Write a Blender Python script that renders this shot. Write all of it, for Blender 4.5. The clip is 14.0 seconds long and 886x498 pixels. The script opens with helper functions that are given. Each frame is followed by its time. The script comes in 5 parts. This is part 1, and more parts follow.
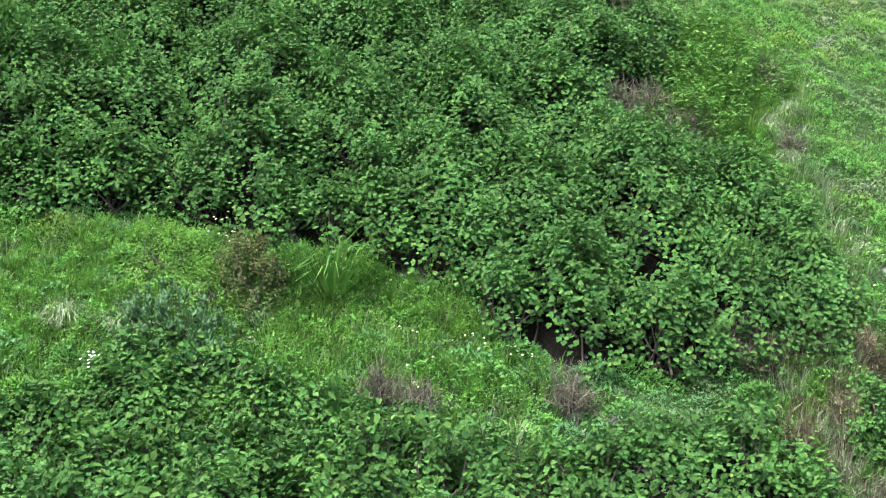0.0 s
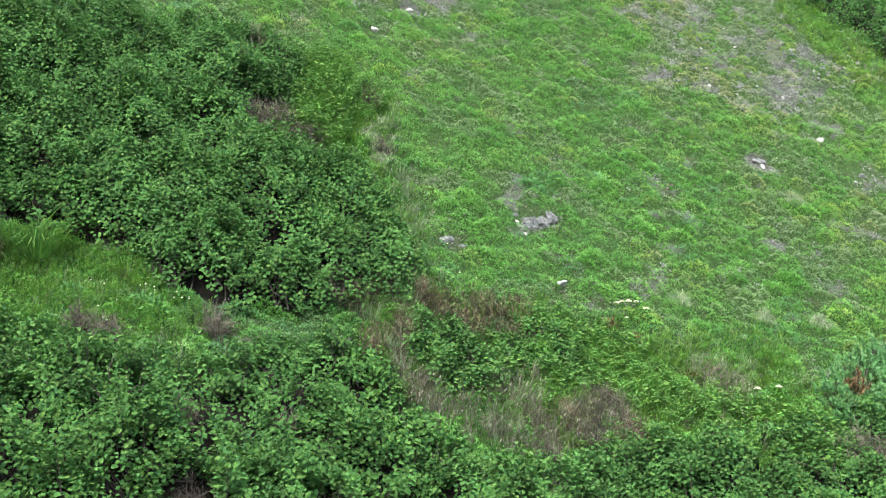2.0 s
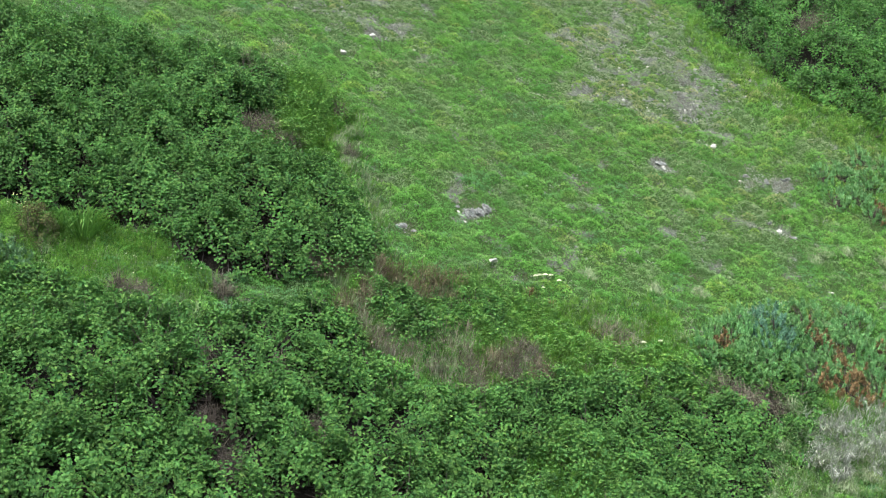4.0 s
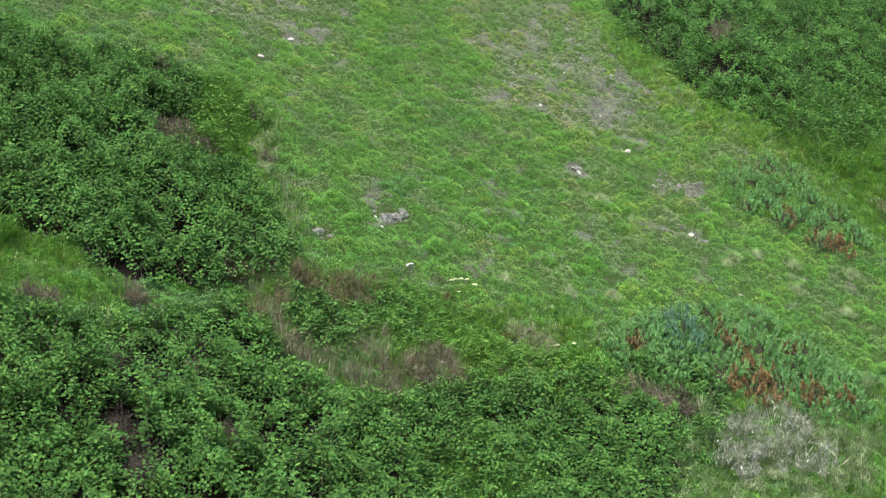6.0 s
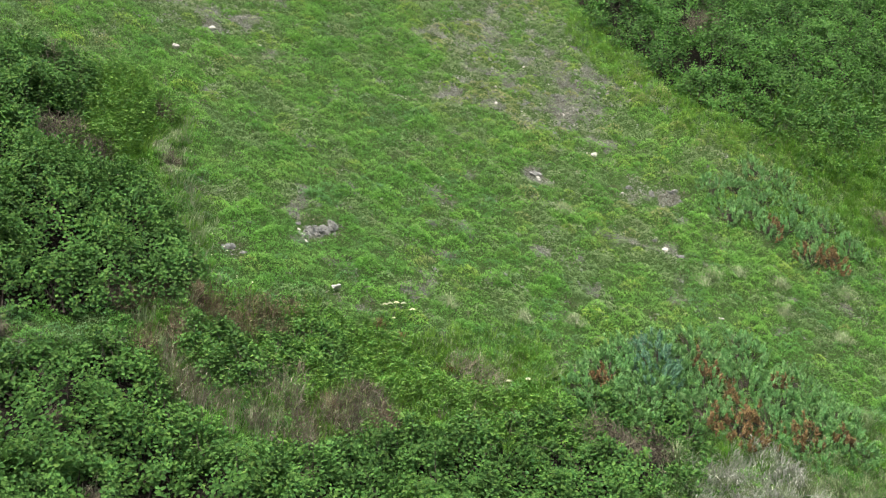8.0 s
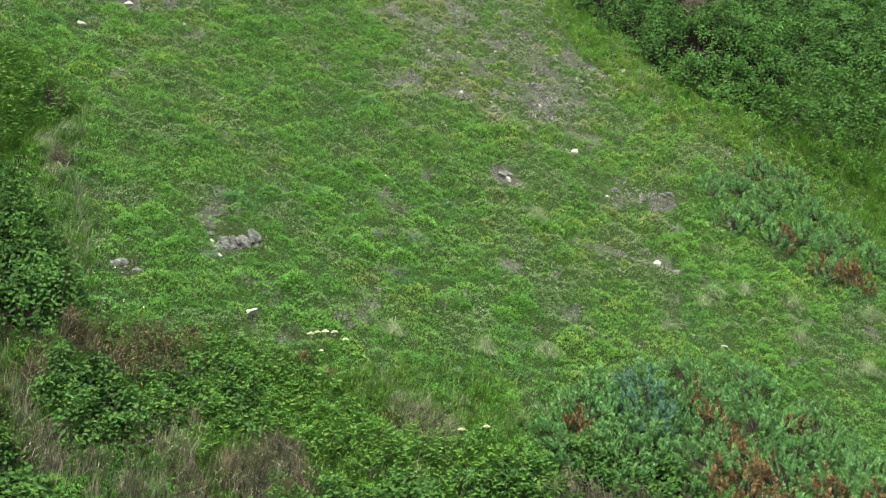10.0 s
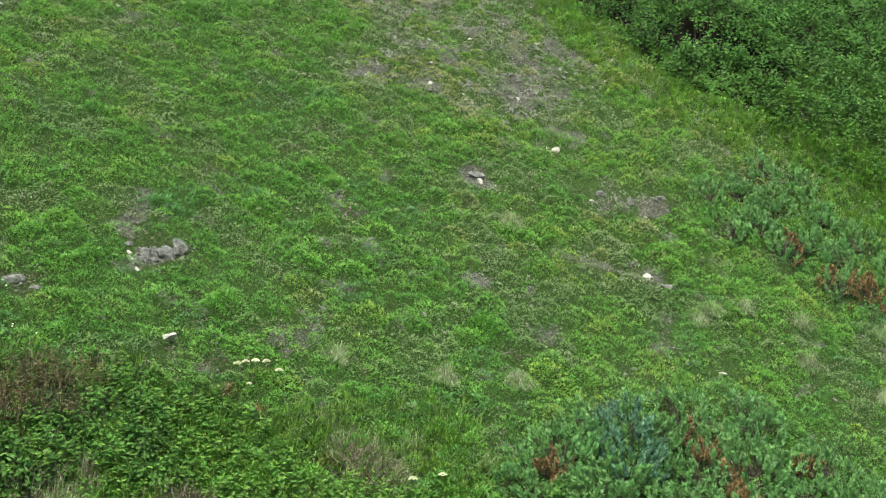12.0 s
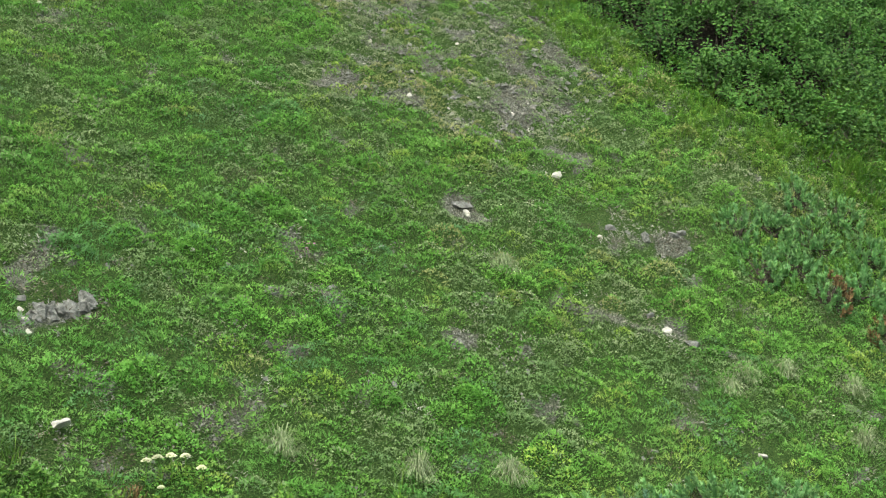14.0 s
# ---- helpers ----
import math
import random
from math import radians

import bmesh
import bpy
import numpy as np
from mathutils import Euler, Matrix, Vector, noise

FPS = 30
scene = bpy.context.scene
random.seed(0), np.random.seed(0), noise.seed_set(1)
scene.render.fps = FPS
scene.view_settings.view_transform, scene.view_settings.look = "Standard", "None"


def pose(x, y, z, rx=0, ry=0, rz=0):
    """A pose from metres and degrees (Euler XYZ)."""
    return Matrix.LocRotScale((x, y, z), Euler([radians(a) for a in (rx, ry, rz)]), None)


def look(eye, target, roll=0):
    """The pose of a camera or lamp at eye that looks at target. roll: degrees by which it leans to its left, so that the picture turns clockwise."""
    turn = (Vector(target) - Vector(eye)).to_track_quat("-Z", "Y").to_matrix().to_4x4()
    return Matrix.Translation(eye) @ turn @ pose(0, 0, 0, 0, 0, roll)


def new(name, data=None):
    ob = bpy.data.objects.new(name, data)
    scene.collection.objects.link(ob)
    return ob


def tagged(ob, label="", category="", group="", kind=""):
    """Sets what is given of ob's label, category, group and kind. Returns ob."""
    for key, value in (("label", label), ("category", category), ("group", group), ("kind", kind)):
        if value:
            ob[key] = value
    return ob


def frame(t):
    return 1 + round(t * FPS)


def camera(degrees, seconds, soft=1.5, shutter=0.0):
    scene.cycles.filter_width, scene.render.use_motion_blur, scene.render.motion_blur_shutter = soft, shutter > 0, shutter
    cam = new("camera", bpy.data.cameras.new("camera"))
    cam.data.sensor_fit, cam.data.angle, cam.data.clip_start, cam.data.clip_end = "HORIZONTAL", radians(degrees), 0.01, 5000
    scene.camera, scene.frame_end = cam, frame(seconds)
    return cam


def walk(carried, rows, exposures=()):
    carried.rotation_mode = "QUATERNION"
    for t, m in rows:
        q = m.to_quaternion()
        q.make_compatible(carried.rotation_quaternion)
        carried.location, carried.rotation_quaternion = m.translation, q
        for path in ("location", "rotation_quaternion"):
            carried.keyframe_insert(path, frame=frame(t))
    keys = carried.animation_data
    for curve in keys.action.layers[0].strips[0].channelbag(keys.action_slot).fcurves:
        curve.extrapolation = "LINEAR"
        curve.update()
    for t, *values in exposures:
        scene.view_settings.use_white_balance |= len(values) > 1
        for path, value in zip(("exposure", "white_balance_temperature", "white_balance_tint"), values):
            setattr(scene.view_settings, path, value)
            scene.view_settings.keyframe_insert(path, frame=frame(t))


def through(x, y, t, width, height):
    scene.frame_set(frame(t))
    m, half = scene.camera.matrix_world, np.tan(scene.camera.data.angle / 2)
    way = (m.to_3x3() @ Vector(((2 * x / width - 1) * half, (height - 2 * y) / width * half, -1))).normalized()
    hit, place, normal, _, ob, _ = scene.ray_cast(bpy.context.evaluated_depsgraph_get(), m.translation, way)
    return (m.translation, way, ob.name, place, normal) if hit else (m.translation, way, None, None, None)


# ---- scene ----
# The camera: seconds, eye, aim, roll.
PATH = [
    (0, (-5.058, -19.298, 0.577), (-12.684, -0.819, -0.036), 0.19),
    (0.5, (-4.606, -20.179, 0.516), (-9.893, -0.901, -0.122), -0.00),
    (1, (-4.09, -21.402, 0.502), (-8.496, -1.905, -0.171), -0.06),
    (1.5, (-3.595, -22.922, 0.442), (-6.687, -3.174, -0.23), -0.12),
    (2, (-3.107, -24.702, 0.375), (-5.24, -4.828, -0.293), -0.15),
    (2.5, (-2.744, -26.522, 0.338), (-4.511, -6.613, -0.384), -0.09),
    (3, (-2.493, -28.072, 0.266), (-4.244, -8.162, -0.44), -0.06),
    (3.2, (-2.352, -28.62, 0.267), (-4.165, -8.715, -0.456), -0.05),
    (5.3, (-2.227, -30.991, 0.203), (-2.904, -11.014, -0.483), 0.06),
    (5.5, (-2.15, -30.865, 0.244), (-2.742, -10.886, -0.448), -0.01),
    (6, (-1.987, -30.345, 0.318), (-2.285, -10.358, -0.361), -0.05),
    (6.5, (-1.79, -29.579, 0.379), (-1.79, -9.589, -0.267), -0.09),
    (7, (-1.603, -28.612, 0.391), (-1.537, -8.621, -0.225), -0.09),
    (7.5, (-1.406, -27.553, 0.412), (-1.322, -7.562, -0.183), -0.07),
    (8, (-1.154, -26.345, 0.426), (-1.043, -6.353, -0.138), -0.07),
    (8.2, (-1.06, -25.86, 0.406), (-0.946, -5.867, -0.112), -0.03),
    (10.3, (-0.063, -21.471, 0.562), (0.102, -1.478, 0.064), -0.11),
    (10.5, (0.013, -21.149, 0.6), (0.191, -1.157, 0.082), -0.04),
    (11, (0.198, -20.418, 0.618), (0.389, -0.425, 0.093), -0.01),
    (11.5, (0.358, -19.837, 0.634), (0.553, 0.155, 0.085), -0.02),
    (12, (0.482, -19.189, 0.68), (0.695, 0.803, 0.141), 0.04),
    (12.5, (0.582, -18.43, 0.749), (0.813, 1.561, 0.22), 0.11),
    (13, (0.676, -17.551, 0.835), (0.911, 2.442, 0.335), 0.19),
    (13.5, (0.732, -16.555, 1.03), (0.988, 3.438, 0.578), 0.26),
    (14, (0.795, -15.558, 1.197), (1.071, 4.436, 0.777), 0.28),
]

# Plan of the stands and patches, in metres.
ZONES = {
    "thicket": [(-16.7, -10.0), (-14.9, -8.9), (-13.7, -7.9), (-12.6, -7.5), (-11.7, -7.1), (-10.8, -6.8), (-10.0, -6.5), (-9.5, -7.0), (-8.7, -6.8), (-7.9, -6.3), (-6.9, -5.6), (-6.0, -4.9), (-5.6, -4.5), (-6.3, -3.6), (-7.2, -3.0), (-8.2, -3.1), (-8.7, -3.4), (-9.2, -2.9), (-8.6, -2.0), (-7.4, -0.5), (-7.5, 0.2), (-9.2, 0.0), (-11.4, -1.1), (-13.5, -2.1), (-17.0, -3.6)],
    "near_thicket": [(-12.5, -11.4), (-11.1, -10.2), (-9.7, -9.2), (-8.2, -8.0), (-7.2, -6.8), (-6.2, -6.5), (-5.9, -7.1), (-5.1, -7.7), (-4.0, -7.6), (-1.6, -5.9), (-0.0, -5.2), (1.6, -3.8), (2.7, -3.0), (3.9, -3.0), (4.2, -3.9), (3.7, -5.1), (2.8, -6.0), (2.5, -7.0), (1.7, -8.1), (-10.9, -14.6)],
    "small_alders": [(-5.6, -5.5), (-5.0, -5.4), (-4.3, -5.6), (-4.3, -6.0), (-4.6, -6.5), (-5.0, -6.5), (-5.2, -6.2), (-5.6, -6.0)],
    "right_thicket": [(3.1, 12.8), (3.9, 9.6), (4.8, 8.6), (5.6, 7.4), (6.6, 6.7), (7.8, 6.3), (9.0, 6.1), (10.4, 6.4), (12.0, 7.7), (13.5, 9.3), (15.5, 12.0), (17.5, 19.0)],
    "pine_low": [(1.6, -3.6), (2.0, -2.8), (2.6, -2.6), (2.9, -1.8), (4.0, -1.2), (4.7, -1.2), (5.6, -0.9), (6.4, -1.3), (7.2, -1.5), (7.9, -1.8), (7.4, -2.8), (6.0, -3.2), (5.4, -3.3), (4.4, -3.5), (3.9, -3.3), (3.2, -3.3)],
    "pine_high": [(5.9, 3.8), (6.9, 4.9), (7.8, 5.2), (8.6, 4.8), (8.0, 4.2), (6.5, 3.1), (5.8, 3.0)],
    "pine_dark": [(7.2, 3.1), (8.4, 4.2), (9.1, 3.8), (9.7, 3.1), (9.2, 2.3), (7.8, 2.4)],
    "right_fringe": [(2.7, 9.3), (3.6, 7.7), (4.9, 6.4), (6.1, 5.5), (7.6, 5.1), (9.4, 4.9), (11.5, 5.0), (12.8, 5.4), (13.4, 6.6), (9.7, 6.2), (8.3, 6.8), (6.9, 7.2), (5.6, 8.0), (4.6, 9.2), (3.6, 10.7)],
    "scree": [(-1.6, 7.4), (-1.0, 8.6), (1.0, 10.5), (2.5, 10.8), (3.3, 9.4), (3.4, 8.2), (3.7, 7.3), (4.7, 7.5), (5.2, 6.9), (4.1, 6.3), (3.2, 4.9), (2.0, 4.5), (0.8, 4.8), (-0.4, 4.7), (-1.2, 4.7), (-1.1, 5.5), (-0.7, 6.2)],
    "scree_left": [(-10.4, 2.9), (-9.8, 4.6), (-5.8, 7.8), (-5.5, 4.5), (-7.2, 3.8)],
    "dry_clump": [(3.7, -4.9), (4.3, -3.9), (5.2, -3.3), (5.9, -3.2), (6.2, -3.7), (6.5, -3.9), (6.2, -4.6), (4.6, -5.2), (3.3, -5.6)],
    "lush": [(-16.2, -10.1), (-14.7, -9.1), (-13.5, -8.1), (-12.6, -7.7), (-11.7, -7.2), (-10.8, -6.9), (-9.9, -6.7), (-9.3, -7.1), (-8.7, -7.0), (-8.8, -7.5), (-9.3, -8.1), (-10.0, -8.5), (-10.2, -8.9), (-10.8, -9.5), (-11.6, -9.8), (-12.1, -10.4), (-14.1, -11.9)],
    "dry_mid": [(-7.0, -5.5), (-6.4, -4.9), (-5.6, -4.5), (-5.4, -5.0), (-5.7, -5.7), (-5.7, -6.2), (-6.2, -6.5), (-6.4, -6.0), (-6.9, -5.9)],
    "dry_low": [(-3.7, -6.5), (-3.2, -5.6), (-2.6, -5.2), (-2.0, -5.1), (-2.0, -5.8), (-2.3, -6.0), (-3.0, -6.3), (-3.3, -6.8), (-3.6, -6.9)],
    "dry_strip": [(-6.1, -6.2), (-5.6, -6.2), (-5.1, -6.5), (-4.4, -6.4), (-4.0, -5.7), (-3.5, -5.2), (-3.5, -6.0), (-3.8, -6.8), (-4.7, -6.9), (-5.1, -7.1), (-5.7, -6.9)],
    "edge_grass": [(-7.3, -0.0), (-6.9, 0.1), (-6.4, -1.6), (-5.7, -3.2), (-5.6, -4.2), (-6.1, -4.2), (-6.8, -2.8), (-7.3, -1.6)],
    "grass_low": [(-1.6, -3.4), (1.0, -2.1), (1.4, -3.3), (-0.4, -4.9), (-2.1, -5.7), (-3.6, -6.6), (-4.1, -6.1), (-3.4, -4.9)],
    "grass_corner": [(3.4, -4.1), (8.0, -1.7), (9.7, -1.8), (8.1, -6.1), (1.9, -8.2), (2.5, -6.6)],
    "grass_right": [(5.5, 2.3), (7.0, 3.3), (10.5, 5.6), (11.8, 5.8), (10.6, 2.6), (9.6, 3.8), (8.1, 4.3)],
    "mid_forbs": [(-6.4, -5.4), (-5.5, -4.5), (-3.5, -3.5), (-1.8, -3.6), (-1.0, -4.2), (1.0, -3.8), (2.1, -3.9), (2.2, -4.5), (-1.0, -5.6), (-2.8, -6.3), (-4.7, -7.0), (-6.1, -7.0)],
    "dry_edge": [(-7.1, -5.6), (-5.7, -4.3), (-3.6, -3.6), (-3.6, -4.2), (-4.9, -5.4), (-5.2, -6.6), (-6.0, -7.0), (-6.2, -5.9)],
    "upper_grass": [(-9.0, -2.7), (-8.2, -1.8), (-6.9, -0.5), (-7.0, 0.7), (-7.6, 0.5), (-8.7, -0.9), (-9.3, -2.0)],
    "meadow": [(-14.0, 0.2), (-9.7, 4.0), (-3.4, 10.4), (2.8, 13.6), (5.3, 7.9), (9.0, 6.1), (13.4, 6.6), (8.8, -4.4), (7.6, -2.9), (1.0, -2.8), (-2.8, -4.0), (-5.7, -3.6), (-7.0, 0.6), (-9.8, 1.3)],
    "near_front": [(-13.6, -11.4), (-12.7, -10.5), (-12.4, -9.7), (-12.0, -9.2), (-11.1, -9.0), (-10.3, -9.0), (-9.5, -8.5), (-9.3, -8.9), (-13.1, -11.8)],
    "right_grass": [(8.0, 5.7), (8.0, 6.5), (9.2, 7.7), (11.3, 9.4), (14.5, 11.2), (16.4, 12.0), (13.6, 5.4), (9.5, 5.1)],
    "dry_right": [(-1.8, -5.6), (-1.3, -5.1), (-0.5, -4.7), (0.6, -4.3), (0.5, -4.8), (-0.4, -5.2), (-1.3, -5.9)],
    "thicket_gap": [(-9.3, 0.1), (-8.4, 0.9), (-7.5, 0.5), (-7.4, -1.2), (-7.7, -2.2), (-8.4, -1.9), (-8.9, -0.9)],
    "near_gap": [(-8.5, -10.2), (-8.0, -9.7), (-7.5, -10.5), (-6.8, -10.9), (-6.7, -11.6), (-7.5, -11.9), (-8.0, -11.0)],
    "brown_mat": [(-5.5, -4.7), (-4.7, -4.0), (-3.7, -3.7), (-3.7, -4.3), (-4.3, -5.0), (-5.0, -5.4), (-5.4, -5.2)],
    "low_bushes": [(-4.3, -5.1), (-3.9, -4.4), (-3.2, -4.1), (-2.8, -4.5), (-2.7, -5.0), (-3.0, -5.2), (-3.5, -5.1), (-4.1, -5.6)],
    "grass_foot": [(-2.8, -7.8), (-1.1, -6.6), (-0.5, -7.2), (-0.6, -8.6), (-2.6, -9.5)],
}
cam = camera(42, 14.0, soft=1.2)
walk(cam, [(t, look(eye, aim, roll)) for t, eye, aim, roll in PATH], exposures=[(0.0, 2.11, 5800, 9.5), (1.5, 1.95, 5800, 10), (3.0, 1.8, 5850, 9.5), (5.5, 1.67, 6050, 7.5), (6.5, 1.59, 6350, 9), (8.2, 1.53, 6450, 10.5), (11.0, 1.38, 6500, 1), (14.0, 1.33, 6450, 2)])

# ---- light: an overcast sky with a broad, weak sun ----
world = bpy.data.worlds.new("overcast_sky")
scene.world = world
world.use_nodes = True
wn = world.node_tree.nodes
sky = wn.new("ShaderNodeTexSky")
sky.sky_type = "NISHITA"
sky.sun_disc = False
sky.sun_elevation, sky.sun_rotation = radians(68), radians(200)
sky.air_density, sky.dust_density = 0.7, 9.0
wn["Background"].inputs["Strength"].default_value = 0.13
world.node_tree.links.new(sky.outputs[0], wn["Background"].inputs["Color"])
sun = new("sun", bpy.data.lights.new("sun", "SUN"))
sun.data.energy, sun.data.angle, sun.data.color = 0.95, radians(30), (1.0, 0.96, 0.9)
sun.matrix_world = look((math.sin(radians(200)) * 30, math.cos(radians(200)) * 30, 74), (0, 0, 0))


# ---- materials ----
def ramp(nodes, stops):
    node = nodes.new("ShaderNodeValToRGB")
    els = node.color_ramp.elements
    while len(els) < len(stops):
        els.new(0.5)
    for el, (at, col) in zip(els, stops):
        el.position, el.color = at, (*col, 1)
    return node


def noise_node(nt, scale, detail=4.0, rough=0.6):
    co = nt.nodes.new("ShaderNodeNewGeometry")
    tex = nt.nodes.new("ShaderNodeTexNoise")
    tex.inputs["Scale"].default_value, tex.inputs["Detail"].default_value = scale, detail
    tex.inputs["Roughness"].default_value = rough
    nt.links.new(co.outputs["Position"], tex.inputs["Vector"])
    return tex


def mixed(nt, fac, a, b):
    node = nt.nodes.new("ShaderNodeMix")
    node.data_type = "RGBA"
    for value, slot in ((fac, 0), (a, 6), (b, 7)):
        if isinstance(value, (int, float)):
            node.inputs[slot].default_value = value
        elif isinstance(value, tuple):
            node.inputs[slot].default_value = (*value, 1)
        else:
            nt.links.new(value, node.inputs[slot])
    return node.outputs[2]


def blank(name):
    mat = bpy.data.materials.new(name)
    mat.use_nodes = True
    return mat, mat.node_tree, mat.node_tree.nodes["Principled BSDF"]


def foliage(name, stops, far=(0.5, 0.5, 0.5), patch=1.2, amount=0.35, rough=0.5, through=0.3, clump=4.0, swing=0.3, gloss=0.22):
    """Leaves: each leaf takes its own tone, patches of the stand lean towards the colour far."""
    mat, nt, bsdf = blank(name)
    geo = nt.nodes.new("ShaderNodeNewGeometry")
    tone = ramp(nt.nodes, stops)
    nt.links.new(geo.outputs["Random Per Island"], tone.inputs[0])
    big = noise_node(nt, patch, 3.0)
    level = nt.nodes.new("ShaderNodeMapRange")
    level.inputs[1].default_value, level.inputs[2].default_value = 0.42, 0.62
    level.inputs[4].default_value = amount
    nt.links.new(big.outputs[0], level.inputs[0])
    plant = noise_node(nt, clump, 2.0)
    vary = nt.nodes.new("ShaderNodeMapRange")
    vary.inputs[1].default_value, vary.inputs[2].default_value = 0.35, 0.65
    vary.inputs[3].default_value, vary.inputs[4].default_value = 1 - swing, 1 + swing
    nt.links.new(plant.outputs[0], vary.inputs[0])
    shift = nt.nodes.new("ShaderNodeHueSaturation")
    nt.links.new(vary.outputs[0], shift.inputs["Value"])
    nt.links.new(mixed(nt, level.outputs[0], tone.outputs[0], far), shift.inputs["Color"])
    col = shift.outputs[0]
    nt.links.new(col, bsdf.inputs["Base Color"])
    bsdf.inputs["Roughness"].default_value = rough
    bsdf.inputs["Specular IOR Level"].default_value = gloss
    if through:
        thin = nt.nodes.new("ShaderNodeBsdfTranslucent")
        nt.links.new(col, thin.inputs["Color"])
        both = nt.nodes.new("ShaderNodeMixShader")
        both.inputs[0].default_value = through
        nt.links.new(bsdf.outputs[0], both.inputs[1])
        nt.links.new(thin.outputs[0], both.inputs[2])
        nt.links.new(both.outputs[0], nt.nodes["Material Output"].inputs["Surface"])
    return mat


def stony(name, stops, scale=6.0, bump=0.5, rough=0.85):
    """Stone, soil or bark: tones by noise at two scales, with relief."""
    mat, nt, bsdf = blank(name)
    a, b = noise_node(nt, scale, 8.0, 0.65), noise_node(nt, scale * 7, 4.0, 0.7)
    mean = nt.nodes.new("ShaderNodeMath")
    mean.operation = "MULTIPLY_ADD"
    mean.inputs[1].default_value = 0.35
    nt.links.new(b.outputs[0], mean.inputs[0])
    scaled = nt.nodes.new("ShaderNodeMath")
    scaled.operation = "MULTIPLY"
    scaled.inputs[1].default_value = 0.65
    nt.links.new(a.outputs[0], scaled.inputs[0])
    nt.links.new(scaled.outputs[0], mean.inputs[2])
    tone = ramp(nt.nodes, stops)
    nt.links.new(mean.outputs[0], tone.inputs[0])
    nt.links.new(tone.outputs[0], bsdf.inputs["Base Color"])
    bsdf.inputs["Roughness"].default_value = rough
    relief = nt.nodes.new("ShaderNodeBump")
    relief.inputs["Strength"].default_value, relief.inputs["Distance"].default_value = bump, 0.03
    nt.links.new(mean.outputs[0], relief.inputs["Height"])
    nt.links.new(relief.outputs[0], bsdf.inputs["Normal"])
    return mat


M_ALDER = foliage("alder_leaf", [(0.0, (0.035, 0.1, 0.028)), (0.3, (0.055, 0.143, 0.029)), (0.5, (0.078, 0.162, 0.03)), (0.7, (0.064, 0.158, 0.037)), (0.9, (0.084, 0.172, 0.036)), (1.0, (0.108, 0.192, 0.041))], (0.058, 0.138, 0.034), 0.9, 0.4, 0.65, 0.29, 2.2, 0.36, 0.12)
M_ALDER_FAR = foliage("hillside_alder_leaf", [(0.0, (0.028, 0.085, 0.02)), (0.35, (0.05, 0.135, 0.026)), (0.6, (0.072, 0.155, 0.027)), (0.8, (0.056, 0.155, 0.034)), (1.0, (0.11, 0.215, 0.042))], (0.06, 0.15, 0.026), 0.5, 0.6, 0.6, 0.28, 1.1, 0.36, 0.15)
M_BARK = stony("alder_bark", [(0.3, (0.016, 0.012, 0.008)), (0.7, (0.066, 0.053, 0.037))], 12, 0.4)
M_TWIG = foliage("dead_twig", [(0.0, (0.04, 0.036, 0.023)), (0.6, (0.103, 0.095, 0.063)), (1.0, (0.22, 0.207, 0.155))], (0.088, 0.085, 0.056), 1.5, 0.4, 0.8, 0)
M_GRASS = foliage("grass_blade", [(0.0, (0.05, 0.15, 0.018)), (0.4, (0.1, 0.255, 0.03)), (0.7, (0.16, 0.29, 0.04)), (1.0, (0.21, 0.36, 0.07))], (0.13, 0.28, 0.04), 1.5, 0.5, 0.55, 0.4)
M_PALE = foliage("pale_grass", [(0.0, (0.14, 0.21, 0.08)), (0.5, (0.23, 0.295, 0.15)), (1.0, (0.37, 0.41, 0.28))], (0.2, 0.285, 0.125), 2.0, 0.4, 0.7, 0.2)
M_STRAW = foliage("withered_stalk", [(0.0, (0.1, 0.085, 0.058)), (0.6, (0.24, 0.21, 0.155)), (1.0, (0.45, 0.42, 0.335))], (0.24, 0.23, 0.17), 1.2, 0.6, 0.8, 0.1)
M_RED_STALK = foliage("reddish_withered_stalk", [(0.0, (0.065, 0.047, 0.03)), (0.5, (0.14, 0.108, 0.068)), (0.75, (0.16, 0.16, 0.08)), (1.0, (0.34, 0.29, 0.2))], (0.15, 0.135, 0.085), 1.2, 0.6, 0.8, 0.1)
M_BROWN_LEAF = foliage("faded_brown_leaf", [(0.0, (0.07, 0.05, 0.03)), (0.4, (0.14, 0.11, 0.06)), (0.7, (0.12, 0.16, 0.05)), (1.0, (0.22, 0.19, 0.11))], (0.13, 0.13, 0.065), 1.6, 0.5, 0.7, 0.15)
M_RUST = foliage("dead_pine_needle", [(0.0, (0.085, 0.058, 0.026)), (0.6, (0.175, 0.118, 0.048)), (1.0, (0.27, 0.19, 0.09))], (0.15, 0.115, 0.046), 2.0, 0.3, 0.7, 0.1)
M_PINE = foliage("pine_needle", [(0.0, (0.07, 0.185, 0.055)), (0.35, (0.11, 0.265, 0.08)), (0.65, (0.145, 0.285, 0.072)), (1.0, (0.18, 0.34, 0.125))], (0.105, 0.26, 0.085), 1.1, 0.5, 0.5, 0.27, 4.5, 0.3, 0.35)
M_BLUE = foliage("blue_pine_needle", [(0.0, (0.05, 0.14, 0.075)), (0.6, (0.1, 0.225, 0.13)), (1.0, (0.16, 0.3, 0.19))], (0.065, 0.16, 0.08), 1.1, 0.5, 0.5, 0.2, 4.0, 0.3, 0.35)
